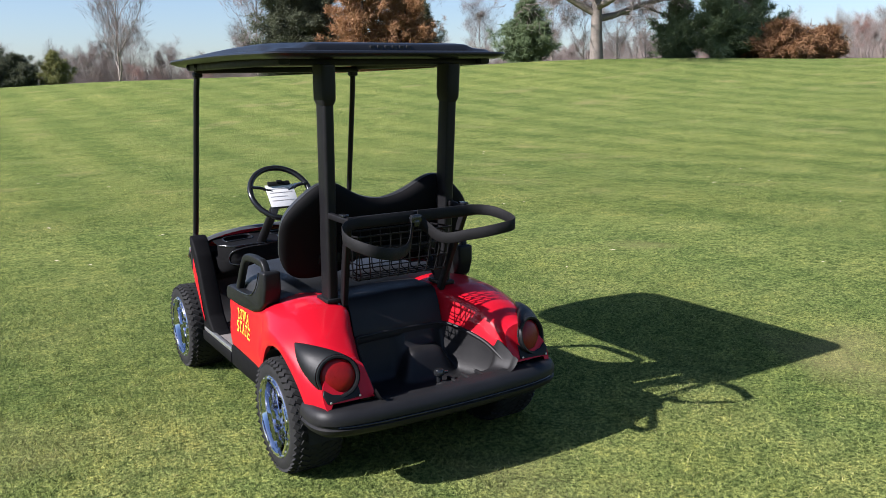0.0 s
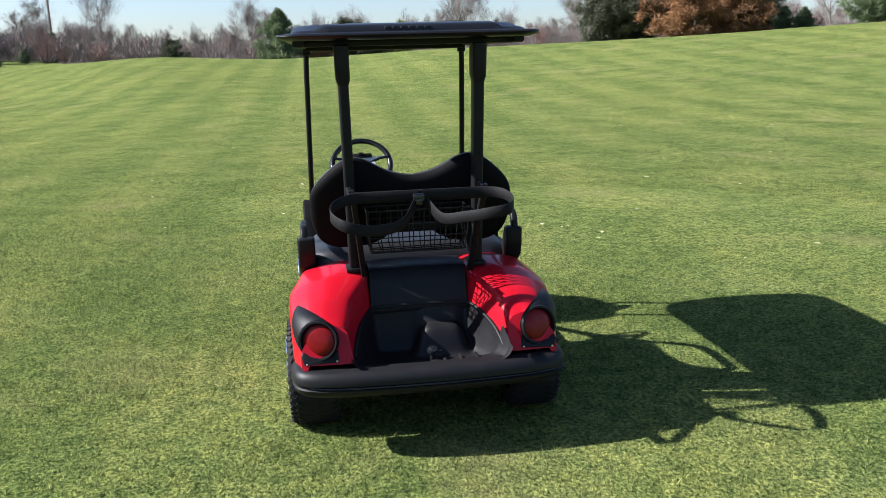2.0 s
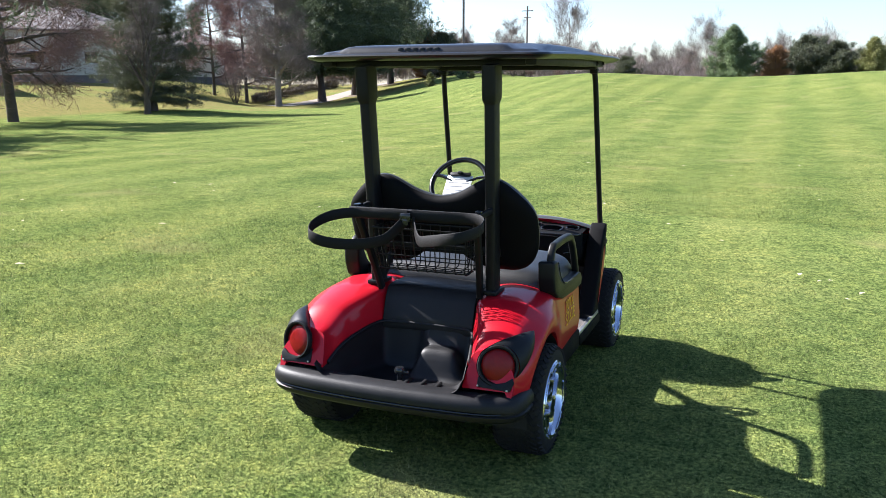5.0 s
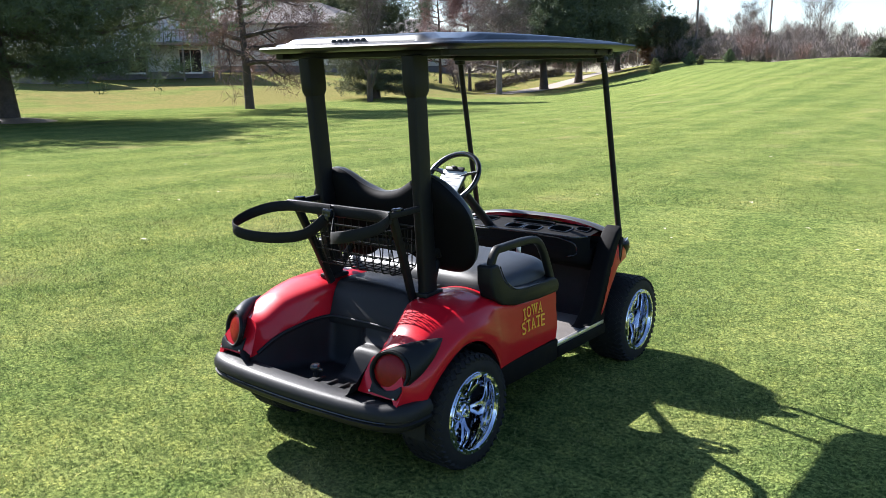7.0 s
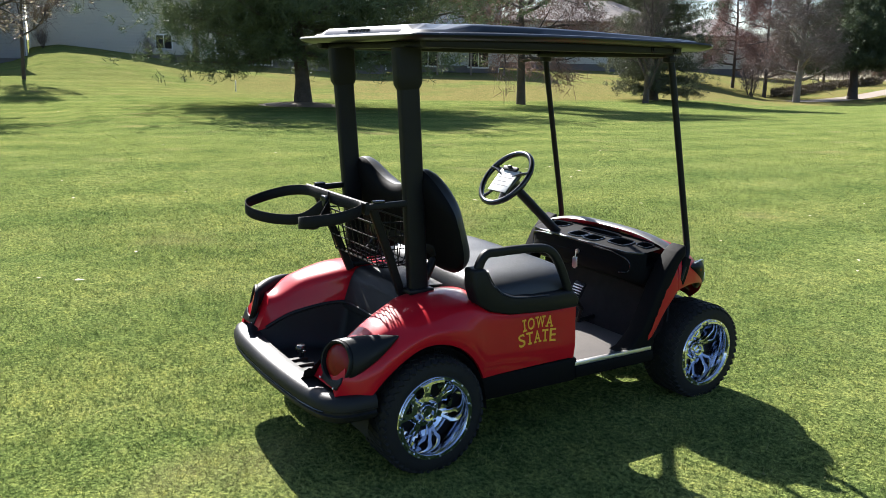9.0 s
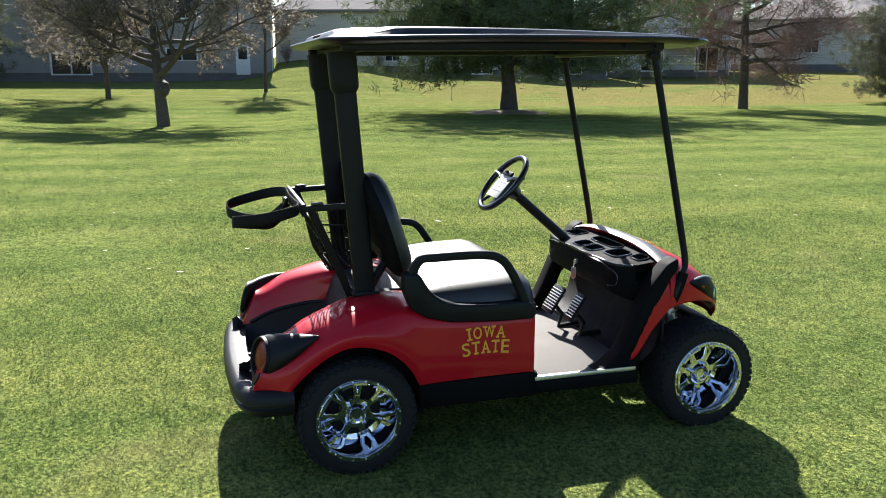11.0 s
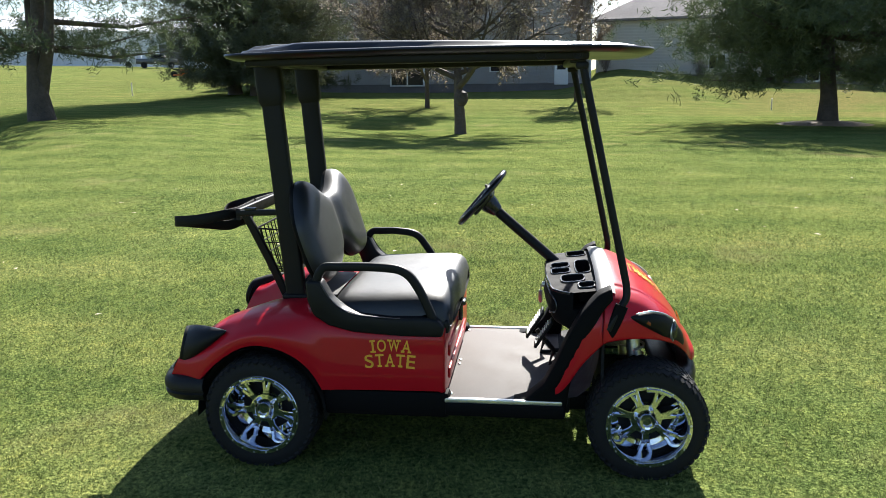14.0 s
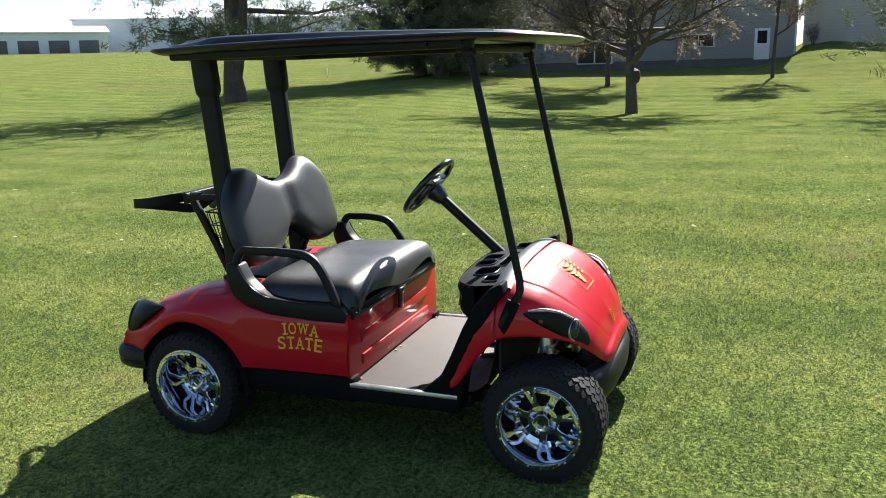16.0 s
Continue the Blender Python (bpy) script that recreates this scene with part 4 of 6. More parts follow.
for s in SIDES:
    bm = bmesh.new()
    f, e = (0.10, 0.03) if s < 0 else (0.0, 0.0)
    rail = smooth_path([(s * 0.50, 0.27, 0.69), (s * 0.508, 0.245, 0.78 - e), (s * 0.51, 0.275, 0.85 - e), (s * 0.51, 0.34, 0.858 - e), (s * 0.51, 0.52 - f, 0.858 - e), (s * 0.51, 0.615 - f, 0.84 - e), (s * 0.512, 0.675 - f, 0.77 - e), (s * 0.515, 0.735 - f, 0.64)], 6)
    sweep(bm, rail, rounded(0.036, 0.032, 0.010), up=(s, 0, 0))
    restraint = part("hip_restraint", bm, M["black"], cart, "black plastic hip restraint rail", 60)
    bm = bmesh.new()
    out = [(0.205, 0.80), (0.208, 0.72), (0.232, 0.655), (0.295, 0.612), (0.40, 0.585), (0.60, 0.572), (0.772, 0.572), (0.782, 0.61), (0.76, 0.64)]
    inn = [(0.72, 0.652), (0.55, 0.650), (0.43, 0.660), (0.355, 0.686), (0.305, 0.73), (0.268, 0.80)]
    mm = Matrix(((0, 0, s, s * 0.46), (1, 0, 0, 0), (0, 1, 0, 0), (0, 0, 0, 1)))
    extrude(bm, out + inn, 0.08, mm, 0.012, 3)
    part("side_pan", bm, M["black"], restraint, "black swooping seat side panel", 60)
    bm = bmesh.new()
    tube(bm, smooth_path([(s * 0.541, 0.270, 0.79), (s * 0.541, 0.308, 0.728), (s * 0.541, 0.358, 0.685), (s * 0.541, 0.43, 0.659), (s * 0.541, 0.60, 0.649)], 5), 0.0028, 6)
    part("pan_edge", bm, M["gloss"], restraint, "polished edge bead")

# canopy
bm = bmesh.new()


def canopy_outline(inset):
    """Rounded plan of the canopy, bowed at the front."""
    pts = []
    w, y0, y1 = 0.565 - inset, -0.105 + inset, 1.60 - inset
    for sx, cy, base, r in ((1, y1, 0, 0.20), (-1, y1, 90, 0.20), (-1, y0, 180, 0.09), (1, y0, 270, 0.09)):
        rr = max(0.03, r - inset * 0.5)
        oy = cy - rr if base < 180 else cy + rr
        for i in range(9):
            a = radians(base + 90 * i / 8)
            pts.append((sx * (w - rr) + rr * math.cos(a), oy + rr * math.sin(a)))
        nx = {0: -1, 90: -1, 180: 1, 270: 1}[base]
        if base == 0:
            pts += [((w - rr) * t, cy + 0.035 * (1 - t * t) * (1 - inset * 3)) for t in np.linspace(0.85, -0.85, 12)]
        elif base == 180:
            pts += [((w - rr) * t, cy) for t in np.linspace(-0.97, 0.97, 40)]
        elif base == 90:
            pts += [(-w, t) for t in np.linspace(cy - rr - 0.05, y0 + 0.10, 24)]
        else:
            pts += [(w, t) for t in np.linspace(y0 + 0.10, y1 - rr - 0.05, 24)]
    return pts


def lift(y):
    return interp(y, [-0.11, 0.3, 0.8, 1.3, 1.64], [1.706, 1.716, 1.724, 1.725, 1.716])


def dome(y):
    """Share of the dome's height, full at the rear and low at the front."""
    return interp(y, [-0.1, 0.15, 0.8, 1.6], [1.0, 1.0, 0.72, 0.3])


def shoulder(x, y):
    """Lower shoulders at the rear corners, beside the raised middle panel."""
    return 1 - 0.55 * max(0.0, min(1.0, (abs(x) - 0.37) / 0.03)) * max(0.0, min(1.0, (0.16 - y) / 0.05))


rings = [(0.10, -0.012), (0.04, -0.016), (0.006, -0.004), (0.0, 0.004), (0.004, 0.011), (0.03, 0.015), (0.058, 0.018), (0.068, 0.038), (0.088, 0.047), (0.16, 0.052), (0.30, 0.056)]
rows = [[(x, y, lift(y) + (z if z < 0.012 else 0.012 + (z - 0.012) * dome(y) * shoulder(x, y))) for x, y in canopy_outline(i)] for i, z in rings]
grid(bm, rows, ring=True, caps=True)
canopy = part("canopy", bm, M["canopy"], cart, "black moulded canopy with a rolled lip", 55)
bm = bmesh.new()
for s in SIDES:
    box(bm, (s * 0.475, 0.68, 1.688), (0.05, 1.36, 0.042), 0.01, Matrix.Translation((0, 0, 0)) @ pose(0, 0, 0, 0.6, 0, 0))
for y in (0.05, 1.30):
    box(bm, (0, y, 1.682), (0.94, 0.06, 0.03), 0.008)
part("canopy_frame", bm, M["powder"], canopy, "black under-canopy frame rails")
for s in SIDES:
    for y in (1.16, 1.30):
        bm = bmesh.new()
        lathe(bm, [(0, 0.008), (0.008, 0.007), (0.009, 0.0), (0.017, 0.001), (0.018, -0.004), (0, -0.004)], 16, Matrix.Translation((s * 0.502, y, 1.70)) @ pose(0, 0, 0, 0, s * 90, 0))
        part("canopy_bolt", bm, M["powder"], canopy)
for i in range(6):
    bm = bmesh.new()
    box(bm, (-0.10 + i * 0.034, -0.0395, 1.7365), (0.024, 0.008, 0.016), 0.002)
    part("embossed_bar", bm, M["soft"], canopy, "dark embossed bar")

for s in SIDES:
    bm = bmesh.new()
    base, topp = Vector((s * 0.285, 0.094, 0.655)), Vector((s * 0.298, 0.012, 1.672))
    sweep(bm, [base.lerp(topp, t) for t in (0, 0.3, 0.6, 0.86)], rounded(0.046, 0.088, 0.012), up=(0, 1, 0))
    pts = [base.lerp(topp, t) for t in (0.84, 0.86, 0.9, 1.0)]
    sweep(bm, pts, rounded(0.062, 0.115, 0.018), up=(0, 1, 0), scales=[0.8, 0.98, 1.0, 1.0])
    part("rear_post", bm, M["powder"], cart, "black rectangular rear canopy post", 50)
    bm = bmesh.new()
    box(bm, (s * 0.285, 0.094, 0.674), (0.075, 0.12, 0.02), 0.006)
    part("post_base", bm, M["black"], cart)
    bm = bmesh.new()
    path = [(s * 0.452, 1.315, 1.69), (s * 0.458, 1.34, 1.58), (s * 0.472, 1.50, 0.86)] + smooth_path([(s * 0.474, 1.515, 0.79), (s * 0.482, 1.515, 0.745), (s * 0.494, 1.495, 0.71), (s * 0.508, 1.465, 0.655), (s * 0.512, 1.445, 0.615)], 4)
    tube(bm, path, 0.0155, 12)
    strut = part("front_strut", bm, M["powder"], cart, "black bent tube front canopy strut", 60)
    bm = bmesh.new()
    sweep(bm, smooth_path([(s * 0.500, 1.497, 0.715), (s * 0.508, 1.475, 0.66), (s * 0.512, 1.452, 0.61), (s * 0.510, 1.443, 0.59)], 3), rounded(0.052, 0.024, 0.010), up=(s, 0, 0))
    part("strut_foot", bm, M["dash"], strut, "black strut foot plate")
    bm = bmesh.new()
    box(bm, (s * 0.452, 1.318, 1.66), (0.045, 0.05, 0.03), 0.008)
    part("strut_collar", bm, M["powder"], strut)

# basket and bag straps
for s in SIDES:
    bm = bmesh.new()
    sweep(bm, [(s * 0.245, 0.035, 0.655), (s * 0.262, -0.03, 0.82), (s * 0.285, -0.13, 1.048)], rounded(0.026, 0.034, 0.006), up=(0, 1, 0))
    sweep(bm, [(s * 0.30, 0.11, 1.053), (s * 0.292, -0.16, 1.043)], rounded(0.022, 0.026, 0.005))
    part("rack_arm", bm, M["powder"], cart, "black bag rack arm", 50)
bm = bmesh.new()
sweep(bm, [(-0.30, -0.155, 1.038), (0.30, -0.155, 1.038)], rounded(0.02, 0.05, 0.006))
part("rack_crossbar", bm, M["powder"], cart, "black bag rack crossbar", 50)

bm = bmesh.new()
R = 0.0028


def wire(*pts, r=R):
    tube(bm, pts, r, 5)


TB, BB, TF, BF = (-0.10, 0.965), (-0.055, 0.765), (0.10, 0.955), (0.095, 0.775)
for i in range(10):
    x = -0.22 + 0.44 * i / 9
    xb = x * 0.94
    tube(bm, smooth_path([(x, *TB), (x, -0.10 + 0.02, 0.87), (xb, -0.062, 0.79), (xb, -0.04, 0.766), (xb, 0.07, 0.77), (x, 0.095, 0.80), (x, *TF)], 3), R, 5)
for t in (0.0, 0.32, 0.62, 0.95):
    y, z = TB[0] + (BB[0] - TB[0]) * t, TB[1] + (BB[1] - TB[1]) * t
    yf, zf = TF[0] + (BF[0] - TF[0]) * t, TF[1] + (BF[1] - TF[1]) * t
    w = 0.228 - 0.014 * t
    tube(bm, [(-w, y, z), (w, y, z), (w, yf, zf), (-w, yf, zf)], R * (1.5 if t == 0 else 1), 6, closed=True)
for k in range(4):
    y = -0.03 + 0.035 * k
    wire((-0.21, y, 0.766), (0.21, y, 0.766))
    for s in SIDES:
        wire((s * 0.226, TB[0] + 0.05 * (k + 0.3), 0.962), (s * 0.212, y, 0.768))
basket = part("wire_basket", bm, M["powder"], cart, "black wire sweater basket behind the seat", 60)


def ribbon(pts, name, width=0.046):
    b = bmesh.new()
    sweep(b, [p - Vector((0, 0, 0.017)) for p in smooth_path(pts, 8)], rounded(0.0045, width, 0.002, 1))
    return part(name, b, M["strap"], cart, "looped black webbing bag strap", 60)


ribbon([(-0.01, -0.182, 1.062), (-0.12, -0.178, 1.06), (-0.27, -0.175, 1.056), (-0.355, -0.23, 1.045), (-0.385, -0.33, 1.02), (-0.345, -0.43, 0.995), (-0.26, -0.435, 0.97), (-0.16, -0.36, 0.955), (-0.08, -0.27, 0.965), (-0.03, -0.205, 1.02), (-0.012, -0.19, 1.045)], "bag_strap")
ribbon([(0.01, -0.182, 1.062), (0.12, -0.178, 1.06), (0.27, -0.175, 1.06), (0.345, -0.22, 1.056), (0.368, -0.32, 1.04), (0.33, -0.43, 1.027), (0.25, -0.425, 1.012), (0.16, -0.35, 0.988), (0.08, -0.27, 0.972), (0.03, -0.205, 1.02), (0.012, -0.19, 1.045)], "bag_strap")
bm = bmesh.new()
box(bm, (-0.01, -0.2, 1.036), (0.05, 0.022, 0.034), 0.006)
box(bm, (-0.01, -0.202, 1.018), (0.03, 0.02, 0.03), 0.006)
part("strap_buckle", bm, M["gloss"], cart, "black plastic buckle")
for x in (-0.29, 0.29):
    bm = bmesh.new()
    box(bm, (x, -0.10, 1.063), (0.028, 0.05, 0.012), 0.004)
    part("rack_clip", bm, M["gloss"], cart)

# side lettering: arched slab letters
def glyph(char, w, h):
    """One letter, w by h, its foot at the origin, with slab serifs where the letter has stems."""
    cu = bpy.data.curves.new("lettering", "FONT")
    cu.body, cu.size, cu.extrude, cu.offset = char, 0.07, 0.0012, 0.0006
    tmp = bpy.data.objects.new("tmp", cu)
    scene.collection.objects.link(tmp)
    me = bpy.data.meshes.new_from_object(tmp.evaluated_get(bpy.context.evaluated_depsgraph_get()))
    bpy.data.objects.remove(tmp)
    lo = [min(v.co[k] for v in me.vertices) for k in (0, 1)]
    hi = [max(v.co[k] for v in me.vertices) for k in (0, 1)]
    sw = w if char != "I" else w * 0.36
    me.transform(Matrix.Diagonal((sw / (hi[0] - lo[0]), h / (hi[1] - lo[1]), 1, 1)) @ Matrix.Translation((-0.5 * (lo[0] + hi[0]), -lo[1], 0)))
    b = bmesh.new()
    b.from_mesh(me)
    bpy.data.meshes.remove(me)
    bar = 0.15 * h
    feet = {"I": [(0, 0), (0, 1)], "T": [(0, 0)], "A": [(-0.38, 0), (0.38, 0)], "W": [(-0.40, 1), (0.40, 1)]}.get(char, [])
    for fx, top in feet:
        fw = w if char == "I" else 0.40 * w if char in "AW" else 0.52 * w
        box(b, (fx * w, h - bar / 2 if top else bar / 2, 0), (fw, bar, 0.0024))
    return b


for s in SIDES:
    for word, z, h, y, wide in (("IOWA", 0.501, 0.050, 0.556, 0.172), ("STATE", 0.436, 0.053, 0.553, 0.212)):
        shares = {"I": 0.62, "W": 1.3}
        total = sum(shares.get(c, 1.0) for c in word)
        at = 0.0
        for c in word:
            step = wide * shares.get(c, 1.0) / total
            cx = at + step / 2 - wide / 2
            at += step
            b = glyph(c, step * 0.84, h * (1 + 0.10 * (2 * cx / wide) ** 2))
            bmesh.ops.transform(b, matrix=Matrix.Translation((cx, -0.010 * (2 * cx / wide) ** 2 + 0.005, 0)) @ pose(0, 0, 0, 0, 0, -7 * (2 * cx / wide)), verts=b.verts)
            bmesh.ops.transform(b, matrix=Matrix(((0, 0, s, s * 0.5435), (s, 0, 0, y), (0, 1, 0, z), (0, 0, 0, 1))), verts=b.verts)
            for v in b.verts:
                side = sorted(rear_profile(v.co.y)[20:42], key=lambda p: abs(p[2] - v.co.z))[:2]
                v.co.x = s * (max(p[0] for p in side) + 0.001 + (0.0015 if abs(v.co.x) > 0.5435 else 0.0))
            part("letter", b, M["yellow"], cart, "yellow slab-serif letter")

# wheels
def build_wheel():
    """A wheel round its centre; its outer face looks to +x."""
    w = thing("wheel", "", "")
    turn = pose(0, 0, 0, 0, 90, 0)
    b = bmesh.new()
    prof = [(0.162, -0.098), (0.175, -0.106), (0.205, -0.108), (0.228, -0.098), (0.2385, -0.08), (0.2415, -0.04), (0.242, 0.0), (0.2415, 0.04), (0.2385, 0.08), (0.228, 0.098), (0.205, 0.108), (0.175, 0.106), (0.162, 0.098)]
    rows = [[turn @ Vector((r * math.cos(2 * math.pi * i / 64), r * math.sin(2 * math.pi * i / 64), h)) for i in range(64)] for r, h in prof]
    grid(b, rows, ring=True)
    tyre = part("tyre", b, M["rubber"], w, "black rubber tyre with chevron tread", 35)
    b = bmesh.new()
    for i in range(44):
        a = 2 * math.pi * i / 44
        for sgn in (-1, 1):
            for h, da, ln in ((0.024, 0.02, 0.036), (0.064, 0.065, 0.036), (0.095, 0.10, 0.022)):
                rr = 0.2405 if h < 0.08 else 0.2315
                mm = turn @ pose(0, 0, 0, 0, 0, math.degrees(a + da + (0.07 if sgn > 0 else 0))) @ Matrix.Translation((rr, 0, sgn * h)) @ pose(0, 0, 0, sgn * -35, 0 if h < 0.08 else -sgn * 25, 0)
                t = [mm @ Vector(p) for p in ((0.004, -0.010, -ln / 2), (0.004, 0.010, -ln / 2), (0.004, 0.010, ln / 2), (0.004, -0.010, ln / 2), (-0.006, -0.012, -ln / 2), (-0.006, 0.012, -ln / 2), (-0.006, 0.012, ln / 2), (-0.006, -0.012, ln / 2))]
                v = [b.verts.new(p) for p in t]
                for f in ((0, 1, 2, 3), (0, 4, 5, 1), (1, 5, 6, 2), (2, 6, 7, 3), (3, 7, 4, 0)):
                    b.faces.new([v[k] for k in f])
    tread = part("tread", b, M["rubber"], tyre, "", 35)
    tagged(tread, "chevron tread blocks", kind="stuff")
    b = bmesh.new()
    prof = [(0.172, 0.098), (0.176, 0.104), (0.172, 0.110), (0.160, 0.109), (0.156, 0.104), (0.152, 0.09), (0.148, 0.06), (0.144, 0.0), (0.140, -0.03), (0.06, -0.035), (0.05, 0.0)]
    rows = [[turn @ Vector((r * math.cos(2 * math.pi * i / 64), r * math.sin(2 * math.pi * i / 64), h)) for i in range(64)] for r, h in prof]
    grid(b, rows, ring=True)
    rim = part("rim", b, M["chrome"], w, "deep chrome rim", 35)
    b = bmesh.new()
    prof = [(0.120, -0.034), (0.10, -0.026), (0.0, -0.026)]
    rows = [[turn @ Vector((r * math.cos(2 * math.pi * i / 32), r * math.sin(2 * math.pi * i / 32), h)) for i in range(32)] for r, h in prof]
    grid(b, rows, ring=True)
    part("brake_drum", b, M["dark"], w, "dark void behind the spokes")
    for i in range(7):
        b = bmesh.new()
        mm = turn @ pose(0, 0, 0, 0, 0, 360 / 7 * i + 12)
        face = tuple(mm.to_3x3() @ Vector((0, 0, 1)))
        sweep(b, [mm @ Vector(p) for p in ((0.045, 0, 0.014), (0.08, 0, 0.020), (0.100, 0, 0.014))], rounded(0.036, 0.020, 0.004, 1), up=face, scales=[1, 0.85, 0.9])
        for sgn in (-1, 1):
            pts = [mm @ Vector(p) for p in ((0.080, sgn * 0.006, 0.018), (0.118, sgn * 0.013, 0.014), (0.149, sgn * 0.024, 0.012))]
            sweep(b, pts, rounded(0.017, 0.020, 0.003, 1), up=face)
        part("spoke", b, M["chrome"], w, "", 30)
    b = bmesh.new()
    lathe(b, [(0.07, -0.03), (0.07, 0.010), (0.062, 0.026), (0.042, 0.028), (0.038, 0.050), (0.03, 0.060), (0.022, 0.058), (0.018, 0.046), (0.0, 0.046)], 32, turn)
    for i in range(4):
        a = radians(90 * i + 30)
        lathe(b, [(0.0095, 0.028), (0.0095, 0.050), (0.006, 0.053), (0, 0.053)], 8, turn @ Matrix.Translation((0.047 * math.cos(a), 0.047 * math.sin(a), 0)))
    part("hub_cap", b, M["chrome"], w, "chrome hub cap with lug nuts", 35)
    b = bmesh.new()
    for i in range(20):
        a = 2 * math.pi * i / 20
        lathe(b, [(0.0045, 0.106), (0.004, 0.113), (0, 0.114)], 6, turn @ Matrix.Translation((0.166 * math.cos(a), 0.166 * math.sin(a), 0)))
    tagged(part("rim_bolt", b, M["alu"], w), "ring of small rim bolts", kind="stuff")
    for k in range(7):
        b = bmesh.new()
        a0 = 2 * math.pi * (k + 0.12) / 7
        pts = [turn @ Vector((0.158 * math.cos(a0 + 0.64 * j / 6), 0.158 * math.sin(a0 + 0.64 * j / 6), 0.112)) for j in range(7)]
        sweep(b, pts, rounded(0.014, 0.006, 0.002, 1), up=(1, 0, 0))
        part("lip_segment", b, M["chrome"], w, "", 45)
    return w


wheel = build_wheel()
wheel.parent = cart
for key in ("label", "category", "group", "kind"):
    if key in wheel:
        del wheel[key]
SPOTS = [(0.497, 0.0, 0.232, 0, 8), (-0.497, 0.0, 0.232, 180, 31), (0.472, 1.612, 0.232, 0, 40), (-0.472, 1.612, 0.232, 180, 15)]
for i, (x, y, z, turn_z, spin) in enumerate(SPOTS):
    mm = pose(x, y, z, 0, 0, turn_z) @ pose(0, 0, 0, spin, 0, 0)
    if i == 0:
        wheel.matrix_basis = mm
    else:
        copy_thing(wheel, mm)

# ---- trees ----
def frond_mesh(name, centres, dirs, n, length, width, material_, rng, flat=0.0):
    """n narrow leaf triangles round every centre, leaning along dirs."""
    c = np.repeat(np.asarray(centres), n, axis=0)
    d = np.repeat(np.asarray(dirs), n, axis=0)
    v = rng.normal(size=c.shape)
    v /= np.linalg.norm(v, axis=1, keepdims=True)
    v[:, 2] *= 1 - flat
    v = v + d * 0.8
    v /= np.linalg.norm(v, axis=1, keepdims=True) + 1e-6
    side = np.cross(v, rng.normal(size=c.shape))
    side /= np.linalg.norm(side, axis=1, keepdims=True) + 1e-6
    ln = length * rng.uniform(0.6, 1.3, (len(c), 1))
    off = rng.normal(size=c.shape) * length * 0.35
    a = c + off - side * width / 2
    b = c + off + side * width / 2
    e = c + off + v * ln
    verts = np.stack([a, b, e], axis=1).reshape(-1, 3)
    return fast_mesh(name, verts, np.arange(len(verts)).reshape(-1, 3), material_)


def trunk_bm(points, radii, n=10):
    b = bmesh.new()
    sweep(b, points, circle(1.0, n), up=(0, 1, 0), scales=radii)
    return b


def pine(h, spread, clear, seed, mat="pine", whorls=15, density=1.0, flare=0.34, fork=0.0, needles=(26, 0.30, 0.034)):
    """A tall pine: clear trunk, level limbs, tufts of long needles; fork: height at which side stems part from the trunk."""
    rng = np.random.default_rng(seed)
    t = thing("pine_tree", "tall dark green pine with a bare lower trunk", "tree", "pines")
    path = [Vector((0.15 * math.sin(k * 0.9 + seed), 0.12 * math.cos(k * 1.1 + seed), h * k / 9 - (0.3 if k == 0 else 0))) for k in range(10)]
    rad = [flare * (1.35 if k == 0 else 1) * (1 - k / 9.6) for k in range(10)]
    b = trunk_bm(path, rad, 12)
    if fork:
        for a, lean_out in ((1.2, 1.5), (3.9, 1.1)):
            out = Vector((math.cos(a), math.sin(a), 0))
            stem = [Vector((0, 0, fork - 0.7)), out * 0.22 + Vector((0, 0, fork)), out * 0.6 + Vector((0, 0, fork + 0.9)), out * lean_out + Vector((0, 0, h * 0.8))]
            sweep(b, stem, circle(1.0, 10), up=(0, 1, 0), scales=[flare * 0.6, flare * 0.62, flare * 0.5, 0.04])
    cs, ds = [], []
    for w in range(whorls):
        f = w / (whorls - 1)
        z = clear + (h - clear) * f ** 0.95
        reach = spread * (1 - f ** 1.7) * (0.55 + 0.45 * min(1, f * 5 + 0.35)) + 0.3
        for k in range(6):
            if rng.random() < 0.12:
                continue
            a = 2 * math.pi * (k + rng.random() * 0.7) / 6 + w
            ln = reach * rng.uniform(0.65, 1.12)
            rise = rng.uniform(-0.12, 0.18) + f * 0.35
            tip = Vector((math.cos(a) * ln, math.sin(a) * ln, rise * ln))
            o = Vector((0.15 * math.sin(z / h * 8.1 + seed), 0.12 * math.cos(z / h * 9.9 + seed), z))
            mid = o + tip * 0.5 - Vector((0, 0, 0.06 * ln))
            sweep(b, [o, mid, o + tip], circle(1.0, 5), up=(0.1, 0.2, 1), scales=[0.035 + 0.014 * ln, 0.02 + 0.008 * ln, 0.008])
            m = max(5, int(ln * 9 * density))
            for j in range(m):
                u = rng.uniform(0.22, 1.03)
                q = o.lerp(mid, u * 2) if u < 0.5 else mid.lerp(o + tip, u * 2 - 1)
                sc = 0.16 * ln * (0.4 + u)
                cs.append((q.x + rng.normal() * sc, q.y + rng.normal() * sc, q.z + rng.normal() * sc * 0.35 + 0.05))
                ds.append((math.cos(a) * 0.6, math.sin(a) * 0.6, 0.35))
    part("trunk", b, M["bark"], t, "rough grey-brown trunk and limbs", 60)
    crown = new("crown", frond_mesh("crown", cs, ds, *needles, M[mat], rng))
    crown.parent = t
    tagged(crown, "open layered needle tufts")
    return t


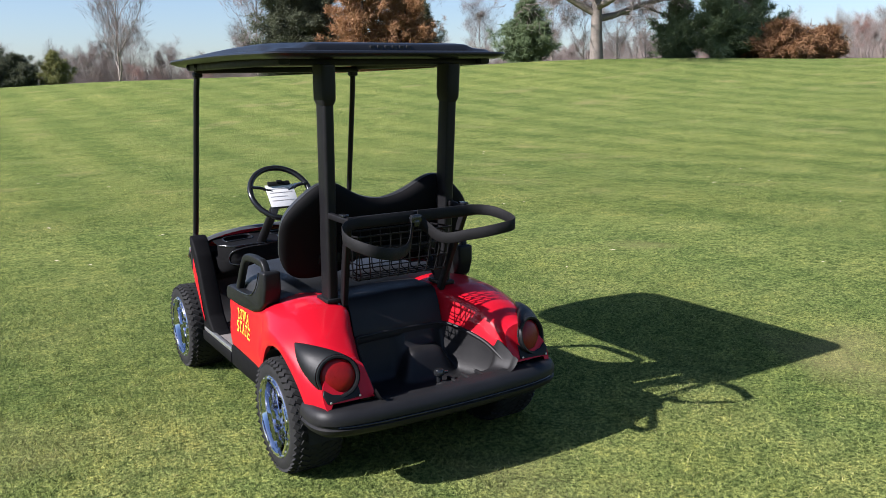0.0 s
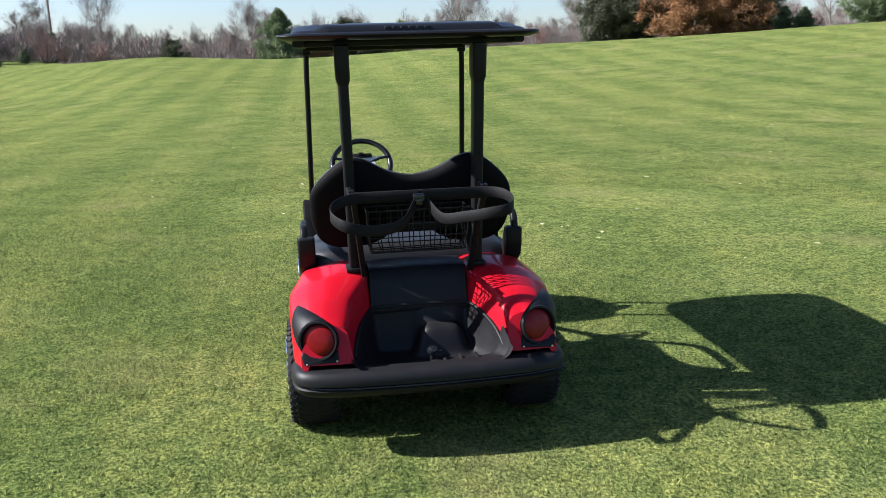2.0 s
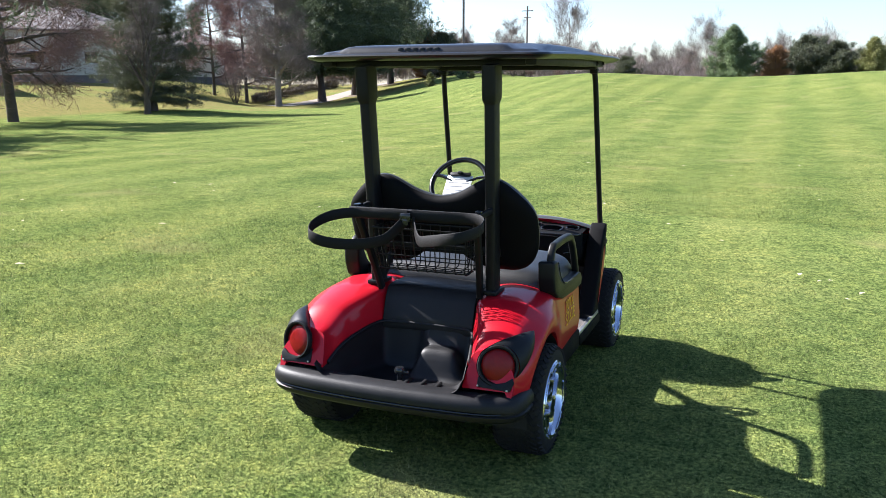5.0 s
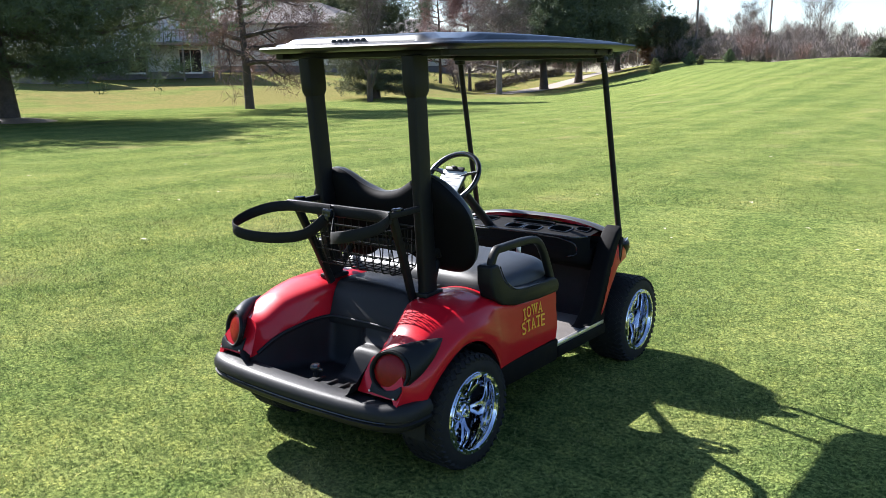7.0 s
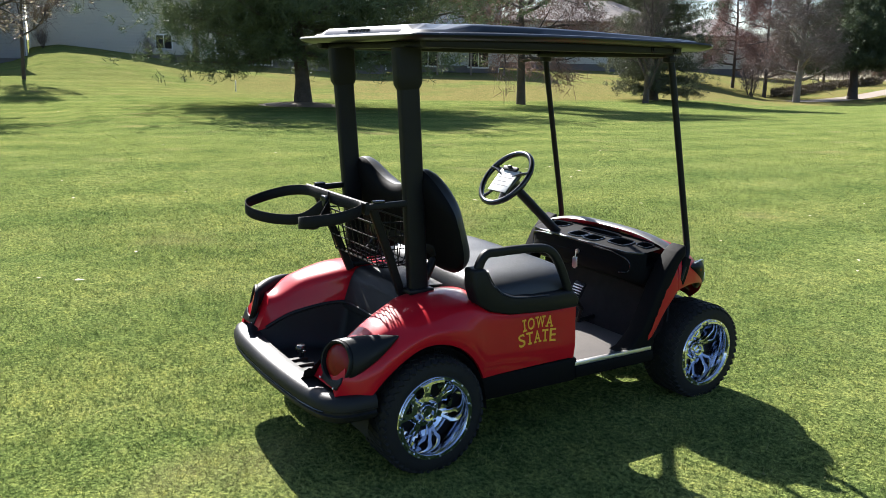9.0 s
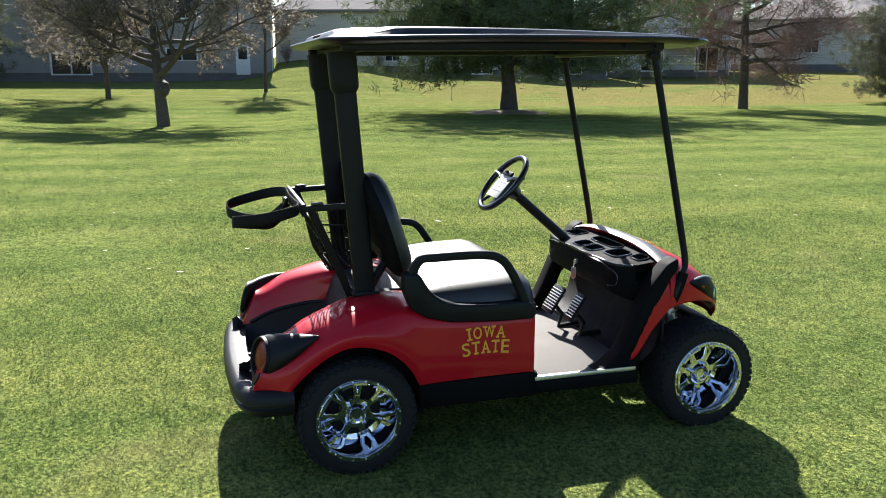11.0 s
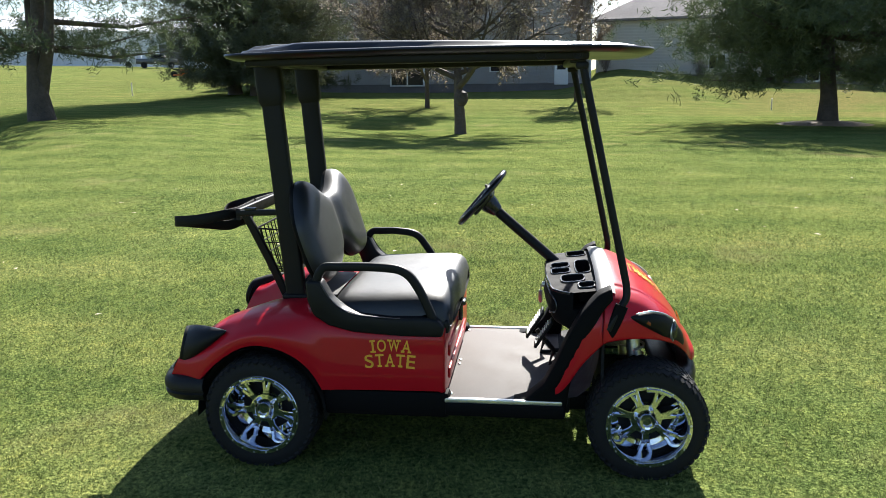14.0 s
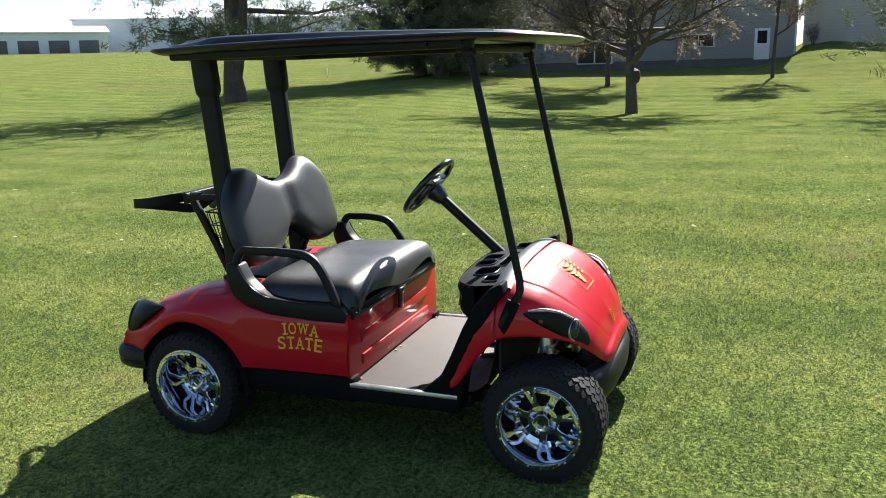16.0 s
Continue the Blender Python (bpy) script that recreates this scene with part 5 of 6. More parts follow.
def conifer(h, w, seed, mat, label, name="cedar_tree", lumps=900, shape=1.0, size=0.26):
    """A dense evergreen, green to the ground: uneven boughs with gaps between them, ragged in outline."""
    rng = np.random.default_rng(seed)
    t = thing(name, label, "tree", "evergreens")
    part("trunk", trunk_bm([Vector((0, 0, -0.3)), Vector((0.05, 0, h * 0.5)), Vector((0, 0, h * 0.97))], [0.03 * h, 0.018 * h, 0.01], 8), M["bark"], t)
    per = 16
    boughs = max(45, lumps // per)
    f = ((np.arange(boughs) + rng.uniform(0, 1, boughs)) / boughs) ** 1.15
    a = np.arange(boughs) * 2.4 + rng.normal(0, 0.5, boughs)
    prof = np.minimum(1.0, (f * 4 + 0.5)) * (1 - f ** (1.3 + 1.4 * (1 - shape))) ** (0.5 + 0.5 * shape)
    lobe = 1 + 0.22 * np.sin(a * 2 + 7 * f + seed) + 0.14 * np.sin(a * 3 - 11 * f)
    r = w * 0.5 * prof * lobe * rng.uniform(0.5, 1.2, boughs)
    z = f * h * 0.93 + 0.1
    u = rng.uniform(0.2, 1.08, boughs * per)
    aa = np.repeat(a, per) + rng.normal(0, 0.20, boughs * per) * (1.25 - 0.6 * u)
    rr = np.repeat(r, per) * u
    lift = np.repeat(rng.uniform(-0.12, 0.42, boughs), per)
    zz = np.repeat(z, per) + rng.normal(0, 0.016 * h, boughs * per) + lift * rr * u
    cs = np.stack([np.cos(aa) * rr, np.sin(aa) * rr, np.maximum(zz, 0.08)], axis=1)
    ds = np.stack([np.cos(aa) * 0.9, np.sin(aa) * 0.9, 0.25 + lift], axis=1)
    crown = new("crown", frond_mesh("crown", cs, ds, 20, size * 1.3, size * 0.21, M[mat], rng))
    crown.parent = t
    return t


def bare_tree(h, seed, mat="twig", bark="palebark", name="bare_tree", label="leafless grey-brown deciduous tree", clear=0.22, width=0.6,
              trunk=0.018, limbs=13, rise=0.75, top=0.95, leaves=None, shape="oval", fine=1.0, boughs=7):
    """A leafless tree: a tapered stem, limbs along it, branches and fine twigs that end in a ragged haze.
    clear: height of the first limb; width: crown's width, both as shares of h; rise: how steeply limbs climb."""
    rng = random.Random(seed)
    nr = np.random.default_rng(seed)
    t = thing(name, label, "tree", "bare trees")
    wood, tris = [], []
    tips, ways = [], []

    def stick(pts, rad, n):
        k0 = len(wood)
        for i, p in enumerate(pts):
            d = (pts[min(i + 1, len(pts) - 1)] - pts[max(i - 1, 0)]).normalized()
            e = d.cross(Vector((0.31, 0.87, 0.12))).normalized()
            g = d.cross(e)
            for j in range(n):
                c = 2 * math.pi * j / n
                wood.append(p + (e * math.cos(c) + g * math.sin(c)) * rad[i])
        for i in range(len(pts) - 1):
            for j in range(n):
                q, w = k0 + i * n + j, k0 + i * n + (j + 1) % n
                tris.append((q, w, w + n))
                tris.append((q, w + n, q + n))

    def grow(p, d, ln, r, k, up):
        m = (9, 6, 4, 3)[k] if boughs > 5 else (7, 4, 2, 2)[k]
        pts, rad = [p.copy()], [r]
        w = d.copy()
        shake = (0.02, 0.16, 0.2, 0.22)[k]
        for j in range(m):
            w = (w + Vector((rng.gauss(0, shake), rng.gauss(0, shake), rng.gauss(up * 0.16, shake * 0.6)))).normalized()
            p = p + w * (ln / m)
            pts.append(p.copy())
            rad.append(r * (1 - 0.88 * ((j + 1) / m) ** (1.15 if k else 0.9)))
        stick(pts, rad, (10, 6, 4, 3)[k] if boughs > 5 else (6, 4, 3, 3)[k])
        return pts, rad, w

    pts, rad, w = grow(Vector((0, 0, -0.25)), Vector((0, 0, 1)), h * top + 0.25, h * trunk, 0, 0)
    rad[0] *= 1.3

    def along(pts, rad, s):
        x = min(s, 0.999) * (len(pts) - 1)
        i = int(x)
        return pts[i].lerp(pts[i + 1], x - i), rad[i] + (rad[i + 1] - rad[i]) * (x - i), (pts[i + 1] - pts[i]).normalized()

    for i in range(limbs):
        f = (i + rng.random() * 0.8) / limbs
        p, r, d = along(pts, rad, clear + (1 - clear) * f * 0.97)
        if shape == "oval":
            reach = math.sqrt(max(0.03, 1 - (1.55 * f - 0.45) ** 2))
        elif shape == "cone":
            reach = (1 - f) ** 0.75 + 0.06
        else:
            reach = 1 - 0.55 * f
        a = i * 2.4 + rng.gauss(0, 0.35)
        climb = rise * (0.75 + 0.9 * f) if shape != "cone" else rise
        ld = Vector((math.cos(a), math.sin(a), climb * rng.uniform(0.75, 1.25))).normalized()
        ln = h * width * 0.5 * reach * rng.uniform(0.8, 1.2) * math.sqrt(1 + 0.5 * climb * climb)
        lp, lr, lw = grow(p, ld, ln, min(r * 0.72, 0.006 * h + 0.020 * ln), 1, rise)
        for j in range(boughs):
            s = 0.22 + 0.78 * (j + rng.random()) / boughs
            q, rq, dq = along(lp, lr, s)
            side = dq.cross(Vector((rng.gauss(0, 1), rng.gauss(0, 1), rng.gauss(0, 1)))).normalized()
            bd = (dq * 0.75 + side * 0.8 + Vector((0, 0, 0.22 * rise))).normalized()
            bl = ln * (0.52 - 0.25 * s) * rng.uniform(0.7, 1.35)
            bp, br, bw = grow(q, bd, bl, max(rq * 0.6, 0.0009 * h), 2, rise)
            for g in range(5):
                o, ro, do = along(bp, br, 0.25 + 0.75 * (g + rng.random()) / 5)
                side = do.cross(Vector((rng.gauss(0, 1), rng.gauss(0, 1), rng.gauss(0, 1)))).normalized()
                td = (do * 0.8 + side * 0.75 + Vector((0, 0, 0.2))).normalized()
                tl = bl * rng.uniform(0.3, 0.55)
                for u in (0.15, 0.5, 0.85):
                    tips.append(tuple(o + td * tl * u))
                    ways.append(tuple(td * 1.3) if boughs > 5 else tuple(td * 2.4 + Vector((0, 0, 0.9))))
    stem = new("trunk", fast_mesh("trunk", [tuple(v) for v in wood], tris, M[bark]))
    stem.data.polygons.foreach_set("use_smooth", np.ones(len(stem.data.polygons), dtype=bool))
    stem.parent = t
    tagged(stem, "tapered trunk with forking limbs")
    tw = new("crown", frond_mesh("crown", tips, ways, max(1, int(4 * fine)), h * (0.062 if boughs > 5 else 0.085), (h * 0.0019 + 0.006) * (1.0 if boughs > 5 else 1.05), M[mat], nr))
    tw.parent = t
    tagged(tw, "haze of fine bare twigs")
    if leaves:
        lv = new("foliage", frond_mesh("foliage", tips, ways, 4, 0.13, 0.075, M[leaves], nr))
        lv.parent = t
        tagged(lv, "clinging dead leaves")
    return t


def clump(h, stems, seed, mat, label, name="bare_shrub"):
    """A leafless shrub of many thin stems from one foot."""
    rng = random.Random(seed)
    nr = np.random.default_rng(seed)
    t = thing(name, label, "shrub", "bare shrubs")
    b = bmesh.new()
    tips, ways = [], []
    for i in range(stems):
        a = i * 2.4
        out = rng.uniform(0.08, 0.5)
        d = Vector((math.cos(a) * out, math.sin(a) * out, 1)).normalized()
        p = Vector((math.cos(a) * 0.1, math.sin(a) * 0.1, -0.1))
        pts = [p]
        ln = h * rng.uniform(0.7, 1.05)
        for j in range(4):
            d = (d + Vector((rng.gauss(0, 0.12), rng.gauss(0, 0.12), 0.02))).normalized()
            pts.append(pts[-1] + d * ln / 4)
            for q in range(5):
                o = pts[-2].lerp(pts[-1], rng.random())
                if o.z > h * 0.2:
                    tips.append(tuple(o))
                    ways.append((d.x + rng.gauss(0, 0.5), d.y + rng.gauss(0, 0.5), d.z + 0.2))
        sweep(b, pts, circle(1.0, 4), up=(0.3, 1, 0.1), scales=[0.03, 0.024, 0.018, 0.012, 0.005])
    part("stem", b, M["bark"], t, "many thin stems from one foot", 60)
    tw = new("crown", frond_mesh("crown", tips, ways, 7, h * 0.17, 0.022, M[mat], nr))
    tw.parent = t
    tagged(tw, "haze of fine bare twigs")
    return t


def put(t, head, d, turn=0, scale=1.0, drop=0.05):
    x, y, z = spot(head, d, drop)
    t.matrix_basis = pose(x, y, z, 0, 0, turn) @ Matrix.Diagonal((scale, scale, scale, 1))
    return t


def again(t, head, d, turn=0, scale=1.0, drop=0.05):
    x, y, z = spot(head, d, drop)
    o = copy_thing(t, pose(x, y, z, 0, 0, turn))
    o.scale = (scale, scale, scale)
    return o


def mulch(head, d, r):
    """A low mound of brown needles and bark round a trunk."""
    x0, y0, z0 = spot(head, d)
    rows = []
    for k in range(6):
        rr = r * k / 5
        rows.append([(x0 + rr * math.cos(a) * (1 + 0.12 * math.sin(3 * a)), y0 + rr * math.sin(a), height(x0 + rr * math.cos(a), y0 + rr * math.sin(a)) + 0.16 * (1 - (k / 5) ** 2) - 0.02) for a in [2 * math.pi * i / 24 for i in range(24)]])
    b = bmesh.new()
    grid(b, rows, ring=True)
    me = bpy.data.meshes.new("mulch_bed")
    b.to_mesh(me)
    b.free()
    finish(me, M["dry"], 80)
    tagged(new("mulch_bed", me), "low mound of brown bark mulch round a trunk", "mulch", kind="stuff")


# pines along the western edge
pine_a = put(pine(9.6, 6.9, 2.2, 3, whorls=15, density=3.0), 69.3, 32.2, 170)
mulch(69.3, 32.2, 1.9)
pine_b = put(pine(16, 6.4, 3.4, 8, whorls=18, density=2.4, flare=0.42, needles=(13, 0.42, 0.07)), 31.05, 89, 40)
again(pine_b, 28.6, 96, 130, 1.0)
again(pine_b, 26.1, 111, 60, 1.0)
again(pine_b, 45.8, 90, 100, 0.8)
again(pine_b, 48.5, 98, 10, 0.8)
dark_pine = put(pine(15, 4.9, 1.2, 21, "cedar", 20, 2.3, 0.36), 109.9, 46.5, 0)
again(dark_pine, 111.6, 48.2, 80, 0.97)
again(dark_pine, 107.2, 52.5, 190, 0.8)
for hd, dd in ((28.6, 96), (26.1, 111)):
    mulch(hd, dd, 1.6)
put(pine(9.5, 6.2, 2.6, 14, whorls=9, density=1.0, flare=0.40, fork=1.7), 125.2, 30.5)
# bare and half-bare trees before the houses
burl = put(bare_tree(6.2, 5, "twig", "bark", "burled_tree", "brown tree with a swollen burl and clinging pale leaves", 0.32, 1.35, 0.040, 24, 0.35, 0.95, "paleleaf", "open", 2.4, 10), 95.3, 27.3, 30)
b = bmesh.new()
lathe(b, [(0.0, -0.34), (0.18, -0.22), (0.245, -0.06), (0.25, 0.05), (0.21, 0.2), (0, 0.34)], 12, Matrix.Translation((0.03, 0.02, 1.35)))
part("burl", b, M["bark"], burl, "swollen burl")
put(bare_tree(6.8, 11, "twig", "bark", "bare_tree", "dense-twigged tree with pale dead leaves before a grey house", 0.22, 1.05, 0.021, 22, 0.45, 0.95, "paleleaf", "open", 2.0, 10), 97.8, 40.5)
put(bare_tree(10.5, 17, "redtwig", "bark", "bare_tree", "bare grey-brown tree with fine reddish twigs", 0.24, 0.9, 0.026, 26, 0.15, 0.95, None, "oval", 2.0, 11), 52.5, 41.2, 20)
put(bare_tree(7.5, 23, "twig", "bark", "multi_stem_tree", "dark tree forking low into several stems", 0.13, 0.7, 0.03, 9, 1.2, 0.8, None, "open", 1.2), 43.6, 49.5, 10)
again(dark_pine, 43.1, 53, 0, 0.72)
put(bare_tree(8.5, 32, "twig", "bark", "bare_tree", "slender bare tree with clinging brown leaves", 0.3, 0.6, 0.013, 13, 0.7, 0.95, "dry", "oval", 1.3), 86.9, 46.4, 40)
shrub = put(clump(3.4, 16, 31, "twig", "bare many-stemmed shrub on the bank"), 78.6, 60.5)
shrub.scale = (0.5, 0.5, 0.5)
again(shrub, 85.0, 61.5, 140, 0.45)
larch = put(bare_tree(14, 37, "redtwig", "bark", "larch_tree", "tall bare larch with reddish twigs", 0.16, 0.5, 0.015, 24, 0.15, 0.98, None, "cone", 1.6), 36.2, 84)
put(bare_tree(13.5, 41, "twig", "palebark", "bare_tree", "tall grey bare tree beside the path", 0.16, 0.5, 0.024, 26, 0.2, 0.98, None, "cone", 1.6), 34.1, 75.5, 60)
again(larch, 38.3, 90, 90, 0.95)
again(shrub, 37.0, 80, 90, 1.1)
again(larch, 33.0, 125, 140, 0.95)
# oak and evergreens on the rise
put(bare_tree(11.0, 47, "twig", "palebark", "oak_tree", "broad bare oak on the rise", 0.23, 1.5, 0.036, 24, 0.24, 0.85, None, "open", 1.5, 12), -43.7, 43, 0)
cedar = put(conifer(8.2, 4.3, 51, "cedar", "dark green ragged cedar on the rise", "cedar_tree", 2400, 0.55), -21.1, 55.7)
again(cedar, -23.2, 56.7, 100, 0.95)
rust = put(conifer(7.4, 6.0, 53, "rust", "rust-brown winter cedar on the rise", "rust_cedar", 2000, 0.3), -26.5, 53.7)
again(rust, -29.6, 55, 70, 0.85)
again(cedar, -30.6, 59, 200, 0.75)
blue = put(conifer(4.6, 4.2, 57, "bluegreen", "dense blue-green spruce bush", "spruce_bush", 1500, 0.6), -38.4, 52.9)
again(blue, -32.4, 57.8, 50, 0.42)
again(blue, -33.6, 58.8, 120, 0.4)
again(blue, -49.3, 46.2, 40, 0.78)
again(blue, -52.2, 46.3, 140, 0.95)
again(blue, -54.0, 47.4, 210, 0.88)
low_rust = put(conifer(1.7, 3.0, 59, "rust", "low spreading rust-brown cedar bush", "cedar_bush", 900, 0.1), -56.2, 45.3)
again(low_rust, -58.4, 47, 90, 0.9)
put(conifer(5.8, 5.4, 61, "bluegreen", "broad green spruce beyond the crest", "spruce_tree", 1700, 0.6), 2.5, 79.7)
brush = put(conifer(5.0, 5.4, 63, "cedar", "dark green rounded cedar bush", "cedar_bush", 1200, 0.15), -2.2, 81.8)
again(brush, -3.6, 84, 80, 0.9)
again(brush, -3.9, 80.7, 30, 0.85)
again(rust, -0.2, 80.5, 30, 0.55)
lime = put(conifer(4.4, 3.4, 67, "lime", "pointed yellow-green young spruce", "spruce_tree", 1100, 0.8), -6.0, 79.8)
again(lime, 23.3, 76.5, 40, 0.32)
again(blue, 21.0, 79.7, 40, 0.28)
again(lime, 20.3, 79.7, 90, 0.2)
again(blue, 18.6, 92, 10, 0.3)
again(brush, 17.0, 120, 10, 0.8)
again(brush, 9.6, 95, 10, 0.6)
redbush = put(clump(3.4, 14, 71, "redtwig", "small bare red-twigged bush", "red_bush"), 17.4, 92)
again(redbush, 14.2, 98, 60, 0.8)
again(brush, 22.4, 108, 30, 1.15)
again(rust, 23.4, 112, 130, 0.9)
again(brush, 20.9, 118, 200, 1.0)
again(redbush, 16.2, 105, 60, 0.7)

# the wood along the horizon; its grey twigs carry painted distance haze
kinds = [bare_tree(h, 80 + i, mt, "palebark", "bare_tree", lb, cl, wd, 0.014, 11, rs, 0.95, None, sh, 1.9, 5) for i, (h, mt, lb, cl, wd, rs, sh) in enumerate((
    (13, "hazetwig", "distant bare grey-brown tree", 0.16, 0.85, 1.1, "oval"), (11, "hazetwig", "distant bare grey-brown tree", 0.14, 1.0, 0.9, "oval"), (14, "hazetwig", "distant bare grey-brown tree", 0.2, 0.65, 1.4, "oval"),
    (10, "redtwig", "distant bare reddish tree", 0.2, 0.7, 1.3, "oval"), (12, "hazetwig", "distant bare grey-brown tree", 0.22, 0.9, 0.8, "open")))]
rng = random.Random(4)
first = dict.fromkeys(range(5), True)
for i in range(190):
    hd = -66 + 91 * i / 189 + rng.uniform(-0.5, 0.5)
    k = rng.choice((0, 1, 2, 3, 4, 0, 2, 4))
    d = rng.uniform(105, 165)
    sc = rng.uniform(0.38, 0.62) * (0.95 if hd < -15 else 1.0 if hd < 6 else 0.78)
    if first[k]:
        put(kinds[k], hd, d, rng.uniform(0, 360), sc, 0.3)
        first[k] = False
    else:
        again(kinds[k], hd, d, rng.uniform(0, 360), sc, 0.3)
for i in range(20):
    again(kinds[rng.choice((0, 2, 3))], 24 + 20 * i / 19, rng.uniform(140, 200), rng.uniform(0, 360), rng.uniform(0.4, 0.65), 0.3)
for hd, d, sc in ((-10.0, 96, 1.0), (-34.8, 71, 0.4), (-40.0, 62, 0.5), (-42.2, 63, 0.45), (-44.5, 64, 0.5), (-46.4, 66, 0.45), (-19.0, 76, 0.7), (13.5, 150, 0.9)):
    again(kinds[2 if d > 70 else 1], hd, d, hd * 7, sc, 0.2)


def far_crowns(name, label, h0, h1, d0, d1, count, tall, per, mat, seed, length, width):
    """Bare crowns too far and too many to count: twigs fan out and up from each foot into a rounded head."""
    nr = np.random.default_rng(seed)
    cs, ds = [], []
    for i in range(count):
        x, y, z = spot(h0 + (h1 - h0) * (i + nr.uniform()) / count, nr.uniform(d0, d1))
        hh = tall * nr.uniform(0.6, 1.15)
        ww = hh * nr.uniform(0.32, 0.5)
        v = nr.normal(size=(per, 3))
        v /= np.linalg.norm(v, axis=1, keepdims=True)
        r = nr.uniform(0.15, 1.0, (per, 1)) ** 0.6
        p = v * r * np.array((ww, ww, hh * 0.46)) + np.array((0, 0, hh * 0.54))
        d = p - np.array((0, 0, -hh * 0.1))
        cs.append(p + np.array((x, y, z)))
        ds.append(2.2 * d / np.linalg.norm(d, axis=1, keepdims=True))
    ob = new(name, frond_mesh(name, np.concatenate(cs), np.concatenate(ds), 3, length, width, M[mat], nr))
    tagged(ob, label, "undergrowth", kind="stuff")


far_crowns("undergrowth", "tangled grey-brown undergrowth along the wood's edge", -66, 24, 98, 150, 460, 3.0, 150, "hazetwig", 9, 0.7, 0.06)
far_crowns("far_wood", "far grey-brown bare wood on the horizon", -66, 46, 165, 230, 200, 7.5, 520, "hazetwig", 10, 1.5, 0.085)


# ---- built things ----
def band(head0, head1, d0, d1, width, name, mat, label, category):
    """A strip on the ground from one heading and distance to another."""
    rows = []
    for i in range(40):
        t = i / 39
        hd, d = head0 + (head1 - head0) * t ** 0.8, d0 + (d1 - d0) * t
        x, y, z = spot(hd, d)
        x2, y2, z2 = spot(head0 + (head1 - head0) * min(1, t + 0.02) ** 0.8, d0 + (d1 - d0) * (t + 0.02))
        dirv = Vector((x2 - x, y2 - y, 0)).normalized()
        side = Vector((-dirv.y, dirv.x, 0)) * width / 2
        rows.append([(x + side.x * k, y + side.y * k, height(x + side.x * k, y + side.y * k) + 0.05) for k in (-1, -0.5, 0, 0.5, 1)])
    b = bmesh.new()
    grid(b, rows)
    me = bpy.data.meshes.new(name)
    b.to_mesh(me)
    b.free()
    finish(me, M[mat], 80)
    return tagged(new(name, me), label, category, kind="structure")


band(34.3, 25.0, 76, 132, 3.0, "cart_path", "concrete", "pale concrete cart path curving under the pines", "path")
nr = np.random.default_rng(12)
hp = np.array([spot(35.6 - 5.8 * t, 86 + 40 * t) for t in nr.uniform(0, 1, 700)])
hp[:, :2] += nr.normal(size=(700, 2)) * 0.3
hp[:, 2] += nr.uniform(0.05, 0.8, 700)
tagged(new("hedge", frond_mesh("hedge", hp, np.tile((0, 0, 0.4), (700, 1)), 20, 0.3, 0.08, M["hedge"], nr)), "low brown clipped hedge beside the path", "hedge", kind="stuff")


def pole(head, d, h):
    t = thing("utility_pole", "tall grey wooden utility pole", "pole", "utility poles", at=spot(head, d, 0.3))
    b = bmesh.new()
    tube(b, [(0, 0, 0), (0, 0, h)], 0.16, 8)
    part("shaft", b, M["wood"], t)
    b = bmesh.new()
    box(b, (0, 0, h - 0.8), (2.0, 0.12, 0.14), 0.02)
    box(b, (0, 0, h - 1.9), (1.3, 0.12, 0.12), 0.02)
    part("crossarm", b, M["wood"], t)


pole(20.9, 110.7, 13.5)
pole(16.5, 145.9, 12.5)


def opening(parent, kind, y, z, w, h, x):
    """A window or door on a wall that faces +x at x."""
    b = bmesh.new()
    box(b, (x + 0.03, y, z), (0.06, w, h), 0.01)
    fr = part(kind, b, M["white"], parent, "white framed " + kind.replace("_", " "))
    spans = [(0, 0.62, 0.22, 0.4)] if kind == "door" else [(-0.235, 0.43, 0, 0.86), (0.235, 0.43, 0, 0.86)]
    for oy, fw, oz, fh in spans:
        b = bmesh.new()
        box(b, (x + 0.066, y + oy * w, z + oz * h), (0.012, w * fw, h * fh), 0)
        part("pane", b, M["pane"], fr, "dark reflecting pane")


